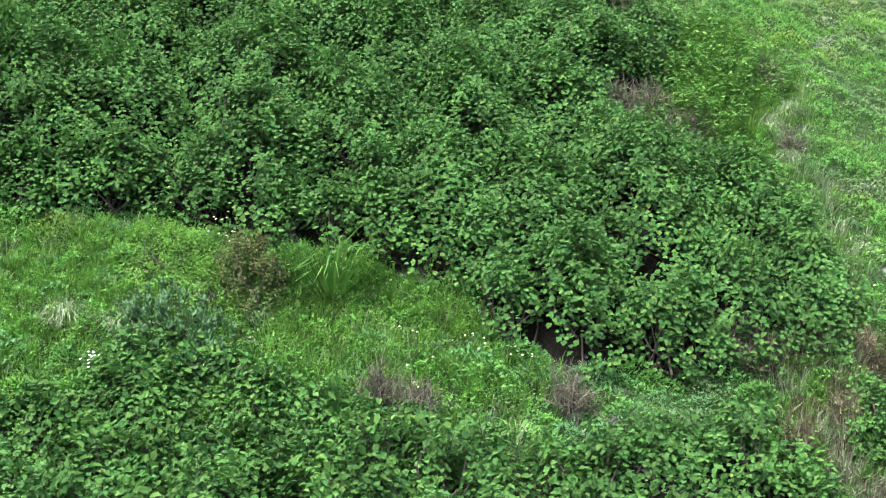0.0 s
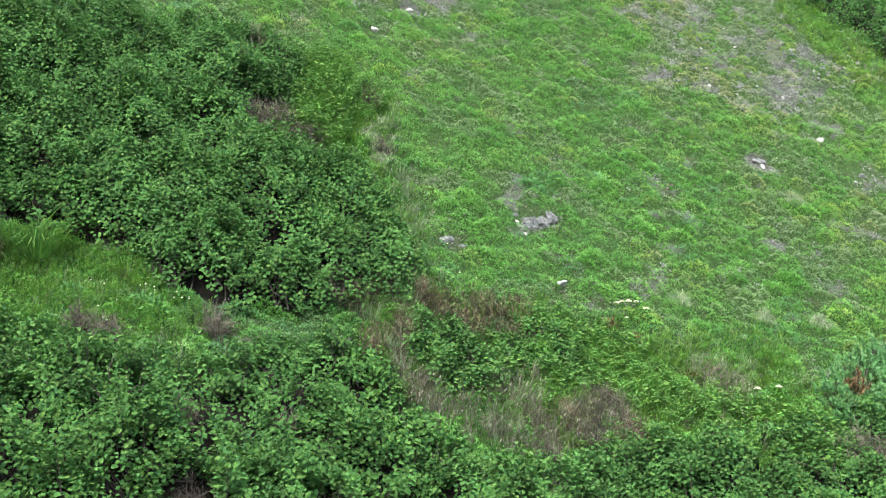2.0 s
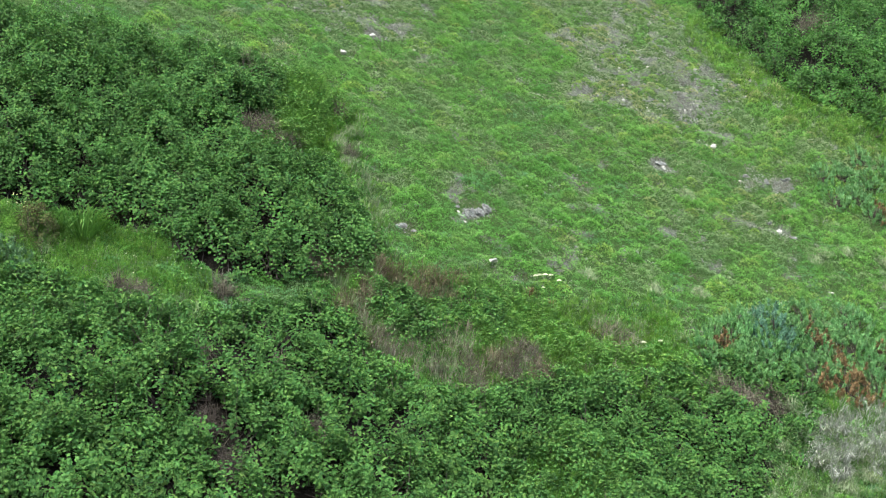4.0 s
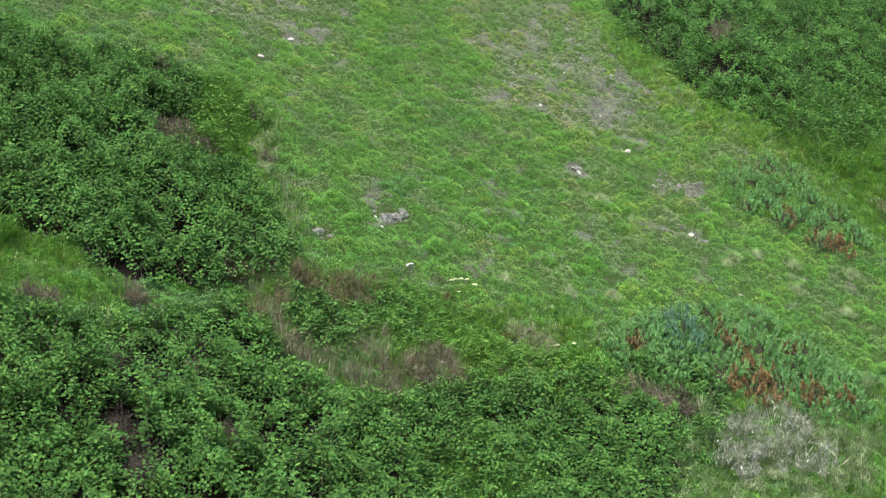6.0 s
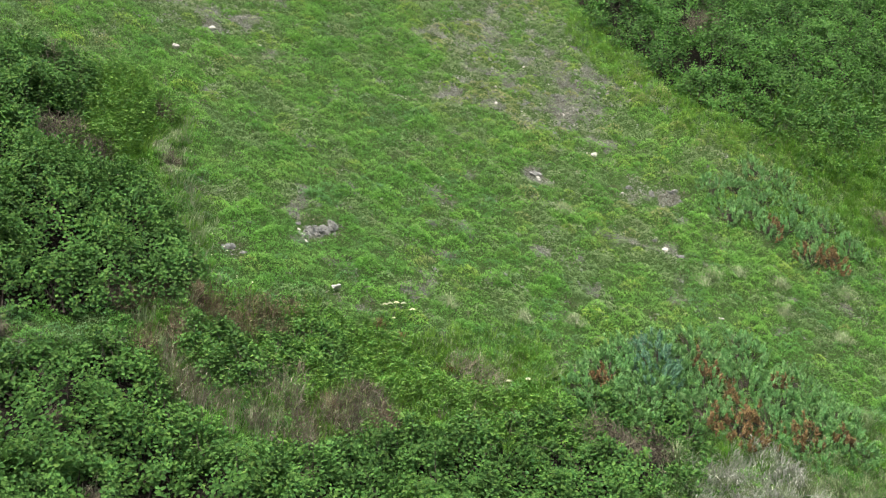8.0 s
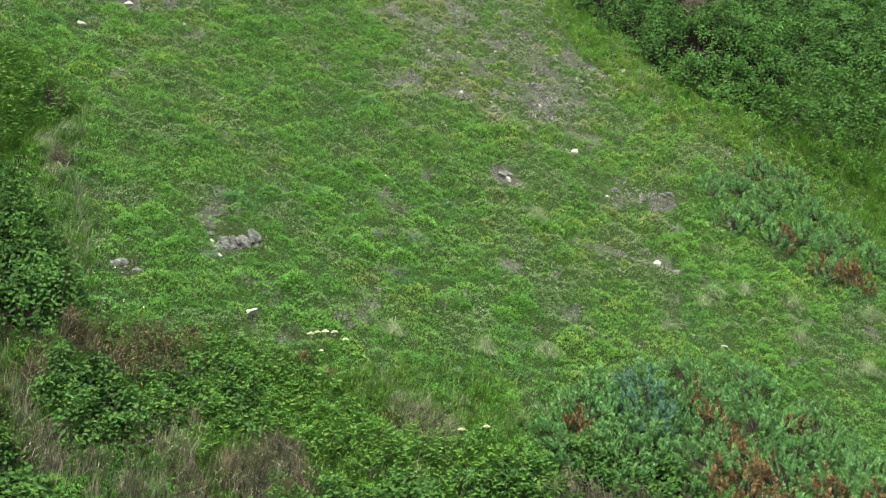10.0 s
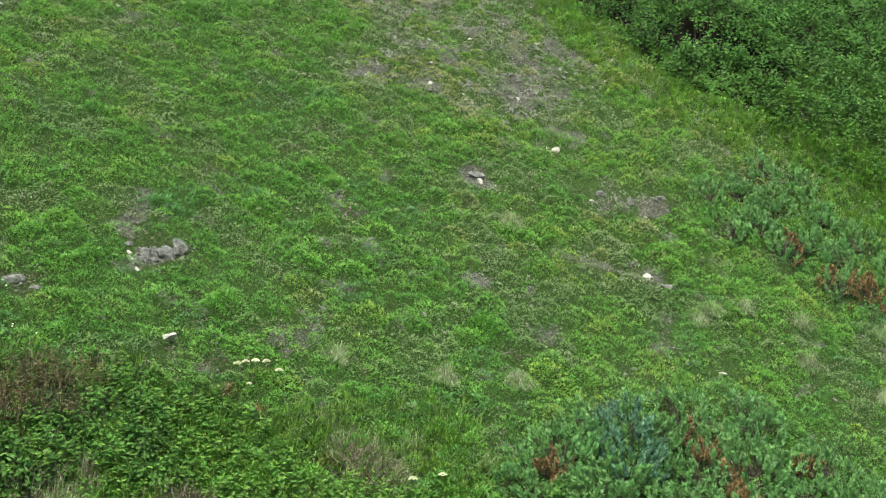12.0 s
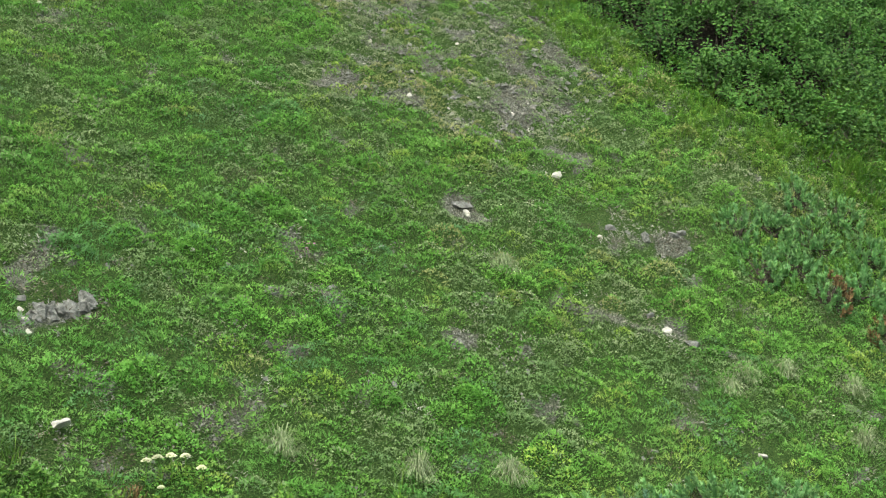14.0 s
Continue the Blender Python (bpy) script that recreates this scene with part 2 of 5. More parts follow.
M_FEATHER = foliage("grey_green_feathery_leaf", [(0.0, (0.05, 0.115, 0.045)), (0.6, (0.085, 0.17, 0.068)), (1.0, (0.13, 0.225, 0.1))], (0.07, 0.15, 0.055), 1.5, 0.5, 0.6, 0.25, 5.0)
M_RED_LEAF = foliage("bronze_leaf", [(0.0, (0.04, 0.04, 0.014)), (0.5, (0.08, 0.072, 0.022)), (1.0, (0.08, 0.145, 0.03))], (0.055, 0.085, 0.022), 2.0, 0.5, 0.6)
M_FORB = foliage("broad_forb_leaf", [(0.0, (0.05, 0.15, 0.026)), (0.4, (0.09, 0.22, 0.036)), (0.7, (0.13, 0.235, 0.04)), (1.0, (0.15, 0.29, 0.05))], (0.085, 0.19, 0.038), 1.2, 0.5, 0.6, 0.27, 4.0, 0.3, 0.2)
M_FRESH = foliage("fresh_herb", [(0.0, (0.1, 0.24, 0.036)), (0.5, (0.145, 0.31, 0.045)), (1.0, (0.215, 0.36, 0.06))], (0.185, 0.31, 0.05), 1.3, 0.5, 0.6, 0.28, 6.0)
M_WHITE = foliage("white_petal", [(0.0, (0.42, 0.48, 0.27)), (1.0, (0.64, 0.68, 0.45))], (0.52, 0.57, 0.36), 3.0, 0.3, 0.7, 0.2)
M_YELLOW = foliage("pale_yellow_petal", [(0.0, (0.5, 0.52, 0.16)), (1.0, (0.7, 0.7, 0.32))], (0.6, 0.6, 0.25), 3.0, 0.3, 0.7, 0.2)
M_LILAC = foliage("lilac_white_petal", [(0.0, (0.42, 0.4, 0.46)), (1.0, (0.72, 0.7, 0.74))], (0.6, 0.58, 0.64), 3.0, 0.3, 0.7, 0.2)
M_PINK = foliage("pink_petal", [(0.0, (0.3, 0.1, 0.2)), (1.0, (0.5, 0.25, 0.38))], (0.4, 0.18, 0.3), 3.0, 0.3, 0.7, 0.2)
M_BLEACHED = foliage("bleached_grass", [(0.0, (0.23, 0.25, 0.19)), (0.5, (0.39, 0.41, 0.35)), (1.0, (0.6, 0.62, 0.56))], (0.32, 0.36, 0.27), 2.0, 0.4, 0.7, 0.2)
M_STONE = stony("grey_stone", [(0.34, (0.025, 0.028, 0.024)), (0.46, (0.095, 0.103, 0.09)), (0.58, (0.17, 0.182, 0.165)), (0.72, (0.33, 0.35, 0.325))], 9, 1.0)
M_GRAVEL = stony("scree_gravel", [(0.25, (0.06, 0.063, 0.052)), (0.5, (0.15, 0.157, 0.135)), (0.8, (0.35, 0.365, 0.325))], 14, 0.6)
M_PALE_STONE = stony("pale_stone", [(0.3, (0.17, 0.175, 0.145)), (0.55, (0.37, 0.38, 0.325)), (0.75, (0.58, 0.59, 0.52))], 9, 0.6)


def meadow_plant(name, stops, grain=0.12, rough=0.6, through=0.27):
    """Small plants: each plant takes its own hue from the ramp, each leaf a little of its own."""
    mat, nt, bsdf = blank(name)
    plant = nt.nodes.new("ShaderNodeAttribute")
    plant.attribute_name = "plant"
    tone = ramp(nt.nodes, stops)
    nt.links.new(plant.outputs["Fac"], tone.inputs[0])
    geo = nt.nodes.new("ShaderNodeNewGeometry")
    leaf = nt.nodes.new("ShaderNodeMapRange")
    leaf.inputs[3].default_value, leaf.inputs[4].default_value = 1 - grain, 1 + grain
    nt.links.new(geo.outputs["Random Per Island"], leaf.inputs[0])
    shift = nt.nodes.new("ShaderNodeHueSaturation")
    nt.links.new(leaf.outputs[0], shift.inputs["Value"])
    nt.links.new(tone.outputs[0], shift.inputs["Color"])
    nt.links.new(shift.outputs[0], bsdf.inputs["Base Color"])
    bsdf.inputs["Roughness"].default_value = rough
    bsdf.inputs["Specular IOR Level"].default_value = 0.25
    thin = nt.nodes.new("ShaderNodeBsdfTranslucent")
    nt.links.new(shift.outputs[0], thin.inputs["Color"])
    both = nt.nodes.new("ShaderNodeMixShader")
    both.inputs[0].default_value = through
    nt.links.new(bsdf.outputs[0], both.inputs[1])
    nt.links.new(thin.outputs[0], both.inputs[2])
    nt.links.new(both.outputs[0], nt.nodes["Material Output"].inputs["Surface"])
    return mat


GREENS = [(0.0, (0.106, 0.248, 0.083)), (0.15, (0.079, 0.224, 0.036)), (0.3, (0.121, 0.31, 0.044)), (0.42, (0.103, 0.248, 0.044)), (0.55, (0.156, 0.36, 0.052)), (0.68, (0.138, 0.279, 0.056)), (0.8, (0.228, 0.372, 0.054)), (0.9, (0.187, 0.248, 0.068)), (1.0, (0.275, 0.304, 0.122))]
M_HERB = meadow_plant("meadow_herb", GREENS)
M_TURF = meadow_plant("meadow_grass", [(at, (r * 1.06, g * 1.02, b * 1.25)) for at, (r, g, b) in GREENS])
M_HEATH = meadow_plant("dwarf_heath", [(0.0, (0.1, 0.195, 0.08)), (0.35, (0.135, 0.235, 0.08)), (0.65, (0.19, 0.275, 0.12)), (1.0, (0.25, 0.3, 0.17))], 0.2)
M_LITTER = meadow_plant("dry_litter", [(0.0, (0.07, 0.058, 0.04)), (0.4, (0.14, 0.13, 0.092)), (0.7, (0.21, 0.215, 0.165)), (1.0, (0.33, 0.345, 0.29))], 0.45, 0.9, 0.1)


def ground_material():
    """Dark moss, with stony soil where the slope lies bare and humus with canopy shade painted in under the thickets.
    """
    mat, nt, bsdf = blank("hillside_soil")
    b, c = noise_node(nt, 9.0, 8.0, 0.75), noise_node(nt, 46.0, 6.0, 0.75)
    soil = ramp(nt.nodes, [(0.33, (0.02, 0.022, 0.015)), (0.45, (0.07, 0.078, 0.058)), (0.55, (0.145, 0.16, 0.125)), (0.66, (0.28, 0.305, 0.25))])
    nt.links.new(c.outputs[0], soil.inputs[0])
    moss = ramp(nt.nodes, [(0.34, (0.01, 0.024, 0.006)), (0.45, (0.03, 0.066, 0.015)), (0.55, (0.06, 0.112, 0.028)), (0.66, (0.125, 0.165, 0.06))])
    nt.links.new(c.outputs[0], moss.inputs[0])
    bare = nt.nodes.new("ShaderNodeAttribute")
    bare.attribute_name = "bare"
    cover = nt.nodes.new("ShaderNodeMath")
    cover.operation = "MULTIPLY_ADD"
    cover.inputs[1].default_value = 0.5
    nt.links.new(b.outputs[0], cover.inputs[0])
    nt.links.new(bare.outputs["Fac"], cover.inputs[2])
    level = nt.nodes.new("ShaderNodeMapRange")
    level.inputs[1].default_value, level.inputs[2].default_value = 0.91, 0.99
    nt.links.new(cover.outputs[0], level.inputs[0])
    # humus tone taken near black: the canopy's shade is painted into it
    shaded_humus = ramp(nt.nodes, [(0.3, (0.005, 0.005, 0.003)), (0.5, (0.014, 0.013, 0.009)), (0.72, (0.045, 0.04, 0.028))])
    nt.links.new(c.outputs[0], shaded_humus.inputs[0])
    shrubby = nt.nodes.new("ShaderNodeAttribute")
    shrubby.attribute_name = "thicket_shade"
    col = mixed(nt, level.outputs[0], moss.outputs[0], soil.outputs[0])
    nt.links.new(mixed(nt, shrubby.outputs["Fac"], col, shaded_humus.outputs[0]), bsdf.inputs["Base Color"])
    bsdf.inputs["Roughness"].default_value = 0.95
    bsdf.inputs["Specular IOR Level"].default_value = 0.1
    relief = nt.nodes.new("ShaderNodeBump")
    relief.inputs["Strength"].default_value, relief.inputs["Distance"].default_value = 1.0, 0.06
    nt.links.new(c.outputs[0], relief.inputs["Height"])
    nt.links.new(relief.outputs[0], bsdf.inputs["Normal"])
    return mat


M_GROUND = ground_material()


# ---- shapes of the hillside ----
def value_noise(x, y, seed=0):
    """Smooth noise between 0 and 1 over the plan, one lattice step a metre."""
    xi, yi = np.floor(x).astype(np.int64), np.floor(y).astype(np.int64)
    u, v = x - xi, y - yi
    u, v = u * u * (3 - 2 * u), v * v * (3 - 2 * v)

    def lattice(i, j):
        h = (i * 374761393 + j * 668265263 + seed * 974711) & 0xFFFFFFFF
        h = ((h ^ (h >> 13)) * 1274126177) & 0xFFFFFFFF
        return ((h ^ (h >> 16)) & 0xFFFF) / 65535.0

    top = lattice(xi, yi) * (1 - u) + lattice(xi + 1, yi) * u
    low = lattice(xi, yi + 1) * (1 - u) + lattice(xi + 1, yi + 1) * u
    return top * (1 - v) + low * v


def fractal(x, y, step, seed=0):
    return 0.55 * value_noise(x / step, y / step, seed) + 0.3 * value_noise(x / step * 2.1 + 7, y / step * 2.1, seed + 1) + 0.15 * value_noise(x / step * 4.3, y / step * 4.3 + 3, seed + 2)


SLOPE = (-0.2662, 0.6482, 0.5216, 0.568, -0.1651, -0.0825, 0.0029, 0.0674, -0.3495, 0.7084)


def eased(v, start, reach):
    """v itself up to start, then levelling out over reach."""
    over = np.maximum(np.abs(v) - start, 0)
    return np.sign(v) * (np.minimum(np.abs(v), start) + reach * np.tanh(over / reach))


def hill(x, y):
    x, y = np.asarray(x, float), np.asarray(y, float)
    X, Y = np.tanh(x / 16) * 1.6, np.tanh((y + 1) / 16) * 1.6
    terms = (1, X * X, X * Y, Y * Y, X**3, X * X * Y, X * Y * Y, Y**3, eased(x, 45, 60), eased(y, 60, 90))
    z = sum(k * term for k, term in zip(SLOPE, terms))
    return z + 0.12 * (fractal(x, y, 1.1, 5) - 0.5) + 0.2 * (fractal(x * 0.8, y, 0.45, 15) - 0.5) + 0.9 * np.exp(-(((x - 8.5) / 3.5) ** 2 + ((y - 8.0) / 3.5) ** 2))


def fall(x, y):
    """The slope's outward normal."""
    e = 0.15
    n = np.stack([-(hill(x + e, y) - hill(x - e, y)) / (2 * e), -(hill(x, y + e) - hill(x, y - e)) / (2 * e), np.ones_like(np.asarray(x, float))], -1)
    return n / np.linalg.norm(n, axis=-1, keepdims=True)


def inside(x, y, zone):
    x, y = np.asarray(x, float), np.asarray(y, float)
    hit = np.zeros(x.shape, bool)
    pts = ZONES[zone]
    for (x0, y0), (x1, y1) in zip(pts, pts[1:] + pts[:1]):
        if y0 != y1:
            hit ^= ((y0 > y) != (y1 > y)) & (x < (x1 - x0) * (y - y0) / (y1 - y0) + x0)
    return hit


def spots(rng, zone, per_m2):
    """Random places in a zone of the plan."""
    pts = np.array(ZONES[zone])
    low, high = pts.min(0), pts.max(0)
    p = rng.uniform(low, high, (int((high - low).prod() * per_m2), 2))
    return p[inside(p[:, 0], p[:, 1], zone)]


def spaced(rng, zone, gap):
    """Places in a zone at least gap apart."""
    kept = []
    for p in spots(rng, zone, 60 / gap**2):
        if all((p[0] - q[0]) ** 2 + (p[1] - q[1]) ** 2 > gap * gap for q in kept):
            kept.append(p)
    return kept


def unit(v):
    return v / np.maximum(np.linalg.norm(v, axis=-1, keepdims=True), 1e-9)


# Where stones lie in the meadow, and how bare the slope is.
STONES_GREY = [(-4.44, -1.16), (-3.45, -2.07), (-1.2, -1.48), (-3.28, -0.38), (-4.34, 1.28), (0.32, 1.7), (1.95, 0.14), (6.7, -0.8), (-4.09, -0.27), (-2.05, 0.57), (-1.4, 0.16), (-0.98, -0.73), (0.07, -0.72), (1.22, 0.29), (-1.98, -2.19), (4.61, 0.05), (3.73, -0.53), (7.23, 1.15), (6.98, 0.26), (-0.82, 0.86), (-1.72, -0.89), (-0.5, 0.43), (-3.09, 5.05), (-2.61, 4.6), (2.96, 5.76), (4.04, 7.07), (2.24, 5.01), (4.48, 5.71), (4.82, 3.32), (-0.64, 5.15), (-1.32, 6.37)]
STONES_PALE = [(-2.42, 0.35), (-0.3, 6.36), (0.44, 6.72), (1.74, 5.68), (2.58, 8.06), (0.49, 5.92), (3.09, 9.15), (2.03, 8.69), (1.23, 5.14), (2.7, 7.76), (5.96, 7.2), (0.46, 8.36), (2.92, 8.87), (4.25, 7.21), (2.18, 8.0), (1.37, 7.11), (-5.79, 4.18), (-9.33, 3.88), (3.82, 11.33), (1.67, 9.49)]
STONES_LARGE = [(3.75, 3.35, 0.12), (-3.75, -1.5, 0.07), (3.04, 4.22, 0.03), (1.38, 2.9, 0.08), (4.5, 1.72, 0.13), (-7.59, 2.6, 0.04), (-7.02, 4.1, 0.05), (-3.18, -3.02, 0.02), (5.38, 0.02, 0.02), (-5.25, -2.95, 0.06), (4.9, 3.6, 0.1), (4.3, 3.5, 0.12), (0.1, -4.2, 0.05), (-0.3, -4.3, 0.05)]


def rocky(x, y):
    """The scree, with a ragged border."""
    wx, wy = x + 2.2 * (fractal(x, y, 0.9, 101) - 0.5), y + 2.2 * (fractal(x, y, 0.9, 105) - 0.5)
    return inside(wx, wy, "scree") | inside(wx, wy, "scree_left")


def bareness(x, y):
    """Above about 0.67 the soil lies open."""
    bare = fractal(x, y * 1.3, 0.42, 33) + 0.24 * (fractal(x, y, 3.5, 77) - 0.5)
    bare = bare + (0.13 + 0.3 * (fractal(x, y, 0.2, 91) - 0.5)) * rocky(x, y)
    for a, b in STONES_GREY:
        bare = bare + 0.215 * np.exp(-((x - a) ** 2 * 0.7 + (y - b) ** 2) / 0.032)
    outside = np.maximum(np.maximum(np.abs(x - 0.5) - 15, np.abs(y - 3) - 14), 0)
    bare = bare - 0.025 - np.minimum(outside, 1) * 0.2 - 0.3 * np.exp(-((x + 0.51) ** 2 + (y + 2.35) ** 2) / 0.2)
    for a, b, r in STONES_LARGE:
        bare = bare + 0.36 * np.exp(-((x - a) ** 2 + (y - b) ** 2) / r)
    return bare


# ---- mesh building ----
class Pieces:
    """Collects many small pieces into one mesh."""

    def __init__(self):
        self.v, self.loops, self.sizes, self.n = [], [], [], 0

    def add(self, verts, faces):
        """verts (k, m, 3): k pieces of m corners; faces: tuples of corners, the same for each piece."""
        k, m = verts.shape[:2]
        if k == 0:
            return
        start = self.n + np.arange(k)[:, None] * m
        for f in faces:
            self.loops.append((start + np.array(f)[None]).ravel())
            self.sizes.append(np.full(k, len(f)))
        self.v.append(verts.reshape(-1, 3))
        self.n += k * m

    def mesh(self, name, mat, smooth=False):
        me = bpy.data.meshes.new(name)
        v, loops, sizes = np.concatenate(self.v), np.concatenate(self.loops), np.concatenate(self.sizes)
        me.vertices.add(len(v))
        me.vertices.foreach_set("co", v.astype(np.float32).ravel())
        me.loops.add(len(loops))
        me.loops.foreach_set("vertex_index", loops.astype(np.int32))
        me.polygons.add(len(sizes))
        me.polygons.foreach_set("loop_start", np.r_[0, np.cumsum(sizes)[:-1]].astype(np.int32))
        me.polygons.foreach_set("use_smooth", np.full(len(sizes), smooth))
        me.update(calc_edges=True)
        me.materials.append(mat)
        return me


def broad_leaves(out, base, way, face, length, width, droop=0.15, fold=0.2):
    """Oval leaves of two halves folded along the midrib."""
    side = unit(np.cross(way, face))
    nrm = np.cross(side, way)
    L, W = length[:, None], width[:, None]
    sag = nrm * L * droop
    out.add(np.stack([
        base, base + 0.28 * L * way + 0.4 * W * side + fold * W * nrm, base + 0.74 * L * way + 0.48 * W * side + fold * W * nrm - 0.4 * sag,
        base + L * way - sag, base + 0.74 * L * way - 0.48 * W * side + fold * W * nrm - 0.4 * sag, base + 0.28 * L * way - 0.4 * W * side + fold * W * nrm], 1),
        [(0, 1, 2, 3), (0, 3, 4, 5)])


def small_leaves(out, base, way, face, length, width):
    side = unit(np.cross(way, face))
    nrm = np.cross(side, way)
    L, W = length[:, None], width[:, None]
    mid = base + 0.5 * L * way
    out.add(np.stack([base, mid + 0.5 * W * side + 0.15 * W * nrm, base + L * way, mid - 0.5 * W * side + 0.15 * W * nrm], 1), [(0, 1, 2), (0, 2, 3)])


def spikes(out, base, way, face, length, width):
    """Small pointed leaves of one face each."""
    side = unit(np.cross(way, face)) * width[:, None] * 0.5
    out.add(np.stack([base - side, base + side, base + way * length[:, None]], 1), [(0, 1, 2)])


def blades(out, base, way, length, width, bend):
    """Grass blades: two stretches that bow over by bend (downwards)."""
    side = unit(np.cross(way, np.array([0.13, 0.2, 1.0]) + 0 * way))
    L, W = length[:, None], width[:, None]
    mid = base + 0.55 * L * way
    tip = mid + 0.5 * L * unit(way * np.array([1.6, 1.6, 1.0]) + bend)
    out.add(np.stack([base - 0.5 * W * side, base + 0.5 * W * side, mid + 0.4 * W * side, mid - 0.4 * W * side, tip], 1), [(0, 1, 2, 3), (3, 2, 4)])


def rods(out, a, b, ra, rb):
    """Thin three-sided tapered twigs from a to b."""
    way = unit(b - a)
    s = unit(np.cross(way, np.array([0.31, 0.17, 0.55]) + 0 * way))
    t = np.cross(way, s)
    ring = [(math.cos(k), math.sin(k)) for k in (0, 2.094, 4.189)]
    ra, rb = np.broadcast_to(ra, len(a))[:, None], np.broadcast_to(rb, len(a))[:, None]
    out.add(np.stack([a + ra * (c * s + d * t) for c, d in ring] + [b + rb * (c * s + d * t) for c, d in ring], 1), [(0, 1, 4, 3), (1, 2, 5, 4), (2, 0, 3, 5)])


def part(name, mesh, parent, label=""):
    ob = new(name, mesh)
    ob.parent = parent
    return tagged(ob, label)


def thing(name, x, y, label, category, group="", kind="", sink=0.0):
    ob = new(name)
    ob.location = (x, y, float(hill(x, y)) - sink)
    ob.empty_display_size = 0.1
    return tagged(ob, label, category, group, kind)


# ---- the ground: one sheet to the horizon ----
def ground_sheet():
    out = np.cumsum(np.geomspace(0.3, 45, 30))
    xs = np.r_[-18 - out[::-1], np.arange(-18, 19.01, 0.21), 19 + out]
    ys = np.r_[-16 - out[::-1], np.arange(-16, 20.01, 0.21), 20 + out]
    X, Y = np.meshgrid(xs, ys)
    Z = hill(X, Y)
    n, m = X.shape
    me = bpy.data.meshes.new("ground")
    idx = np.arange(n * m).reshape(n, m)
    quads = np.stack([idx[:-1, :-1], idx[:-1, 1:], idx[1:, 1:], idx[1:, :-1]], -1).reshape(-1, 4)
    me.from_pydata(np.stack([X, Y, Z], -1).reshape(-1, 3), [], quads)
    me.polygons.foreach_set("use_smooth", np.ones(len(quads), bool))
    me.materials.append(M_GROUND)
    me.attributes.new("bare", "FLOAT", "POINT").data.foreach_set("value", bareness(X.ravel(), Y.ravel()).astype(np.float32))
    # mask of the thickets, where the ground colour carries painted canopy shade
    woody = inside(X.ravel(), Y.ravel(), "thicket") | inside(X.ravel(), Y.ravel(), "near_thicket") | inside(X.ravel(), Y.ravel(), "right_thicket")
    me.attributes.new("thicket_shade", "FLOAT", "POINT").data.foreach_set("value", woody.astype(np.float32))
    return tagged(new("ground", me), "steep stony hillside soil under green plants", "ground", kind="structure")


ground_sheet()


# ---- alder shrubs ----
# Gaps in the canopy, where bare stems and dark ground show.
GAPS = [(-9.15, -2.5, 0.3), (-8.8, -2.15, 0.34), (-8.25, -2.05, 0.3), (-4.37, -7.68, 0.18), (-4.95, -8.54, 0.2), (-10.35, -10.8, 0.25), (2.1, -4.15, 0.33), (2.6, -4.2, 0.35), (3.05, -4.25, 0.3), (-7.95, -10.4, 0.3), (-7.7, -10.8, 0.22), (-7.4, -11.1, 0.28), (-6.2, -9.55, 0.22), (-7.05, -8.45, 0.18), (-8.4, -9.1, 0.22), (-8.15, -9.4, 0.2), (-5.0, -9.1, 0.18), (-3.26, -7.45, 0.2), (-4.75, -8.35, 0.15)]

# Hollows under the canopy, along its lower border.
CAVES = [(-12.95, -7.75, 0.32), (-11.8, -7.1, 0.38), (-10.95, -6.75, 0.42), (-10.3, -6.55, 0.32), (-8.9, -6.9, 0.28), (-8.2, -6.45, 0.22), (-7.5, -6.0, 0.22)]


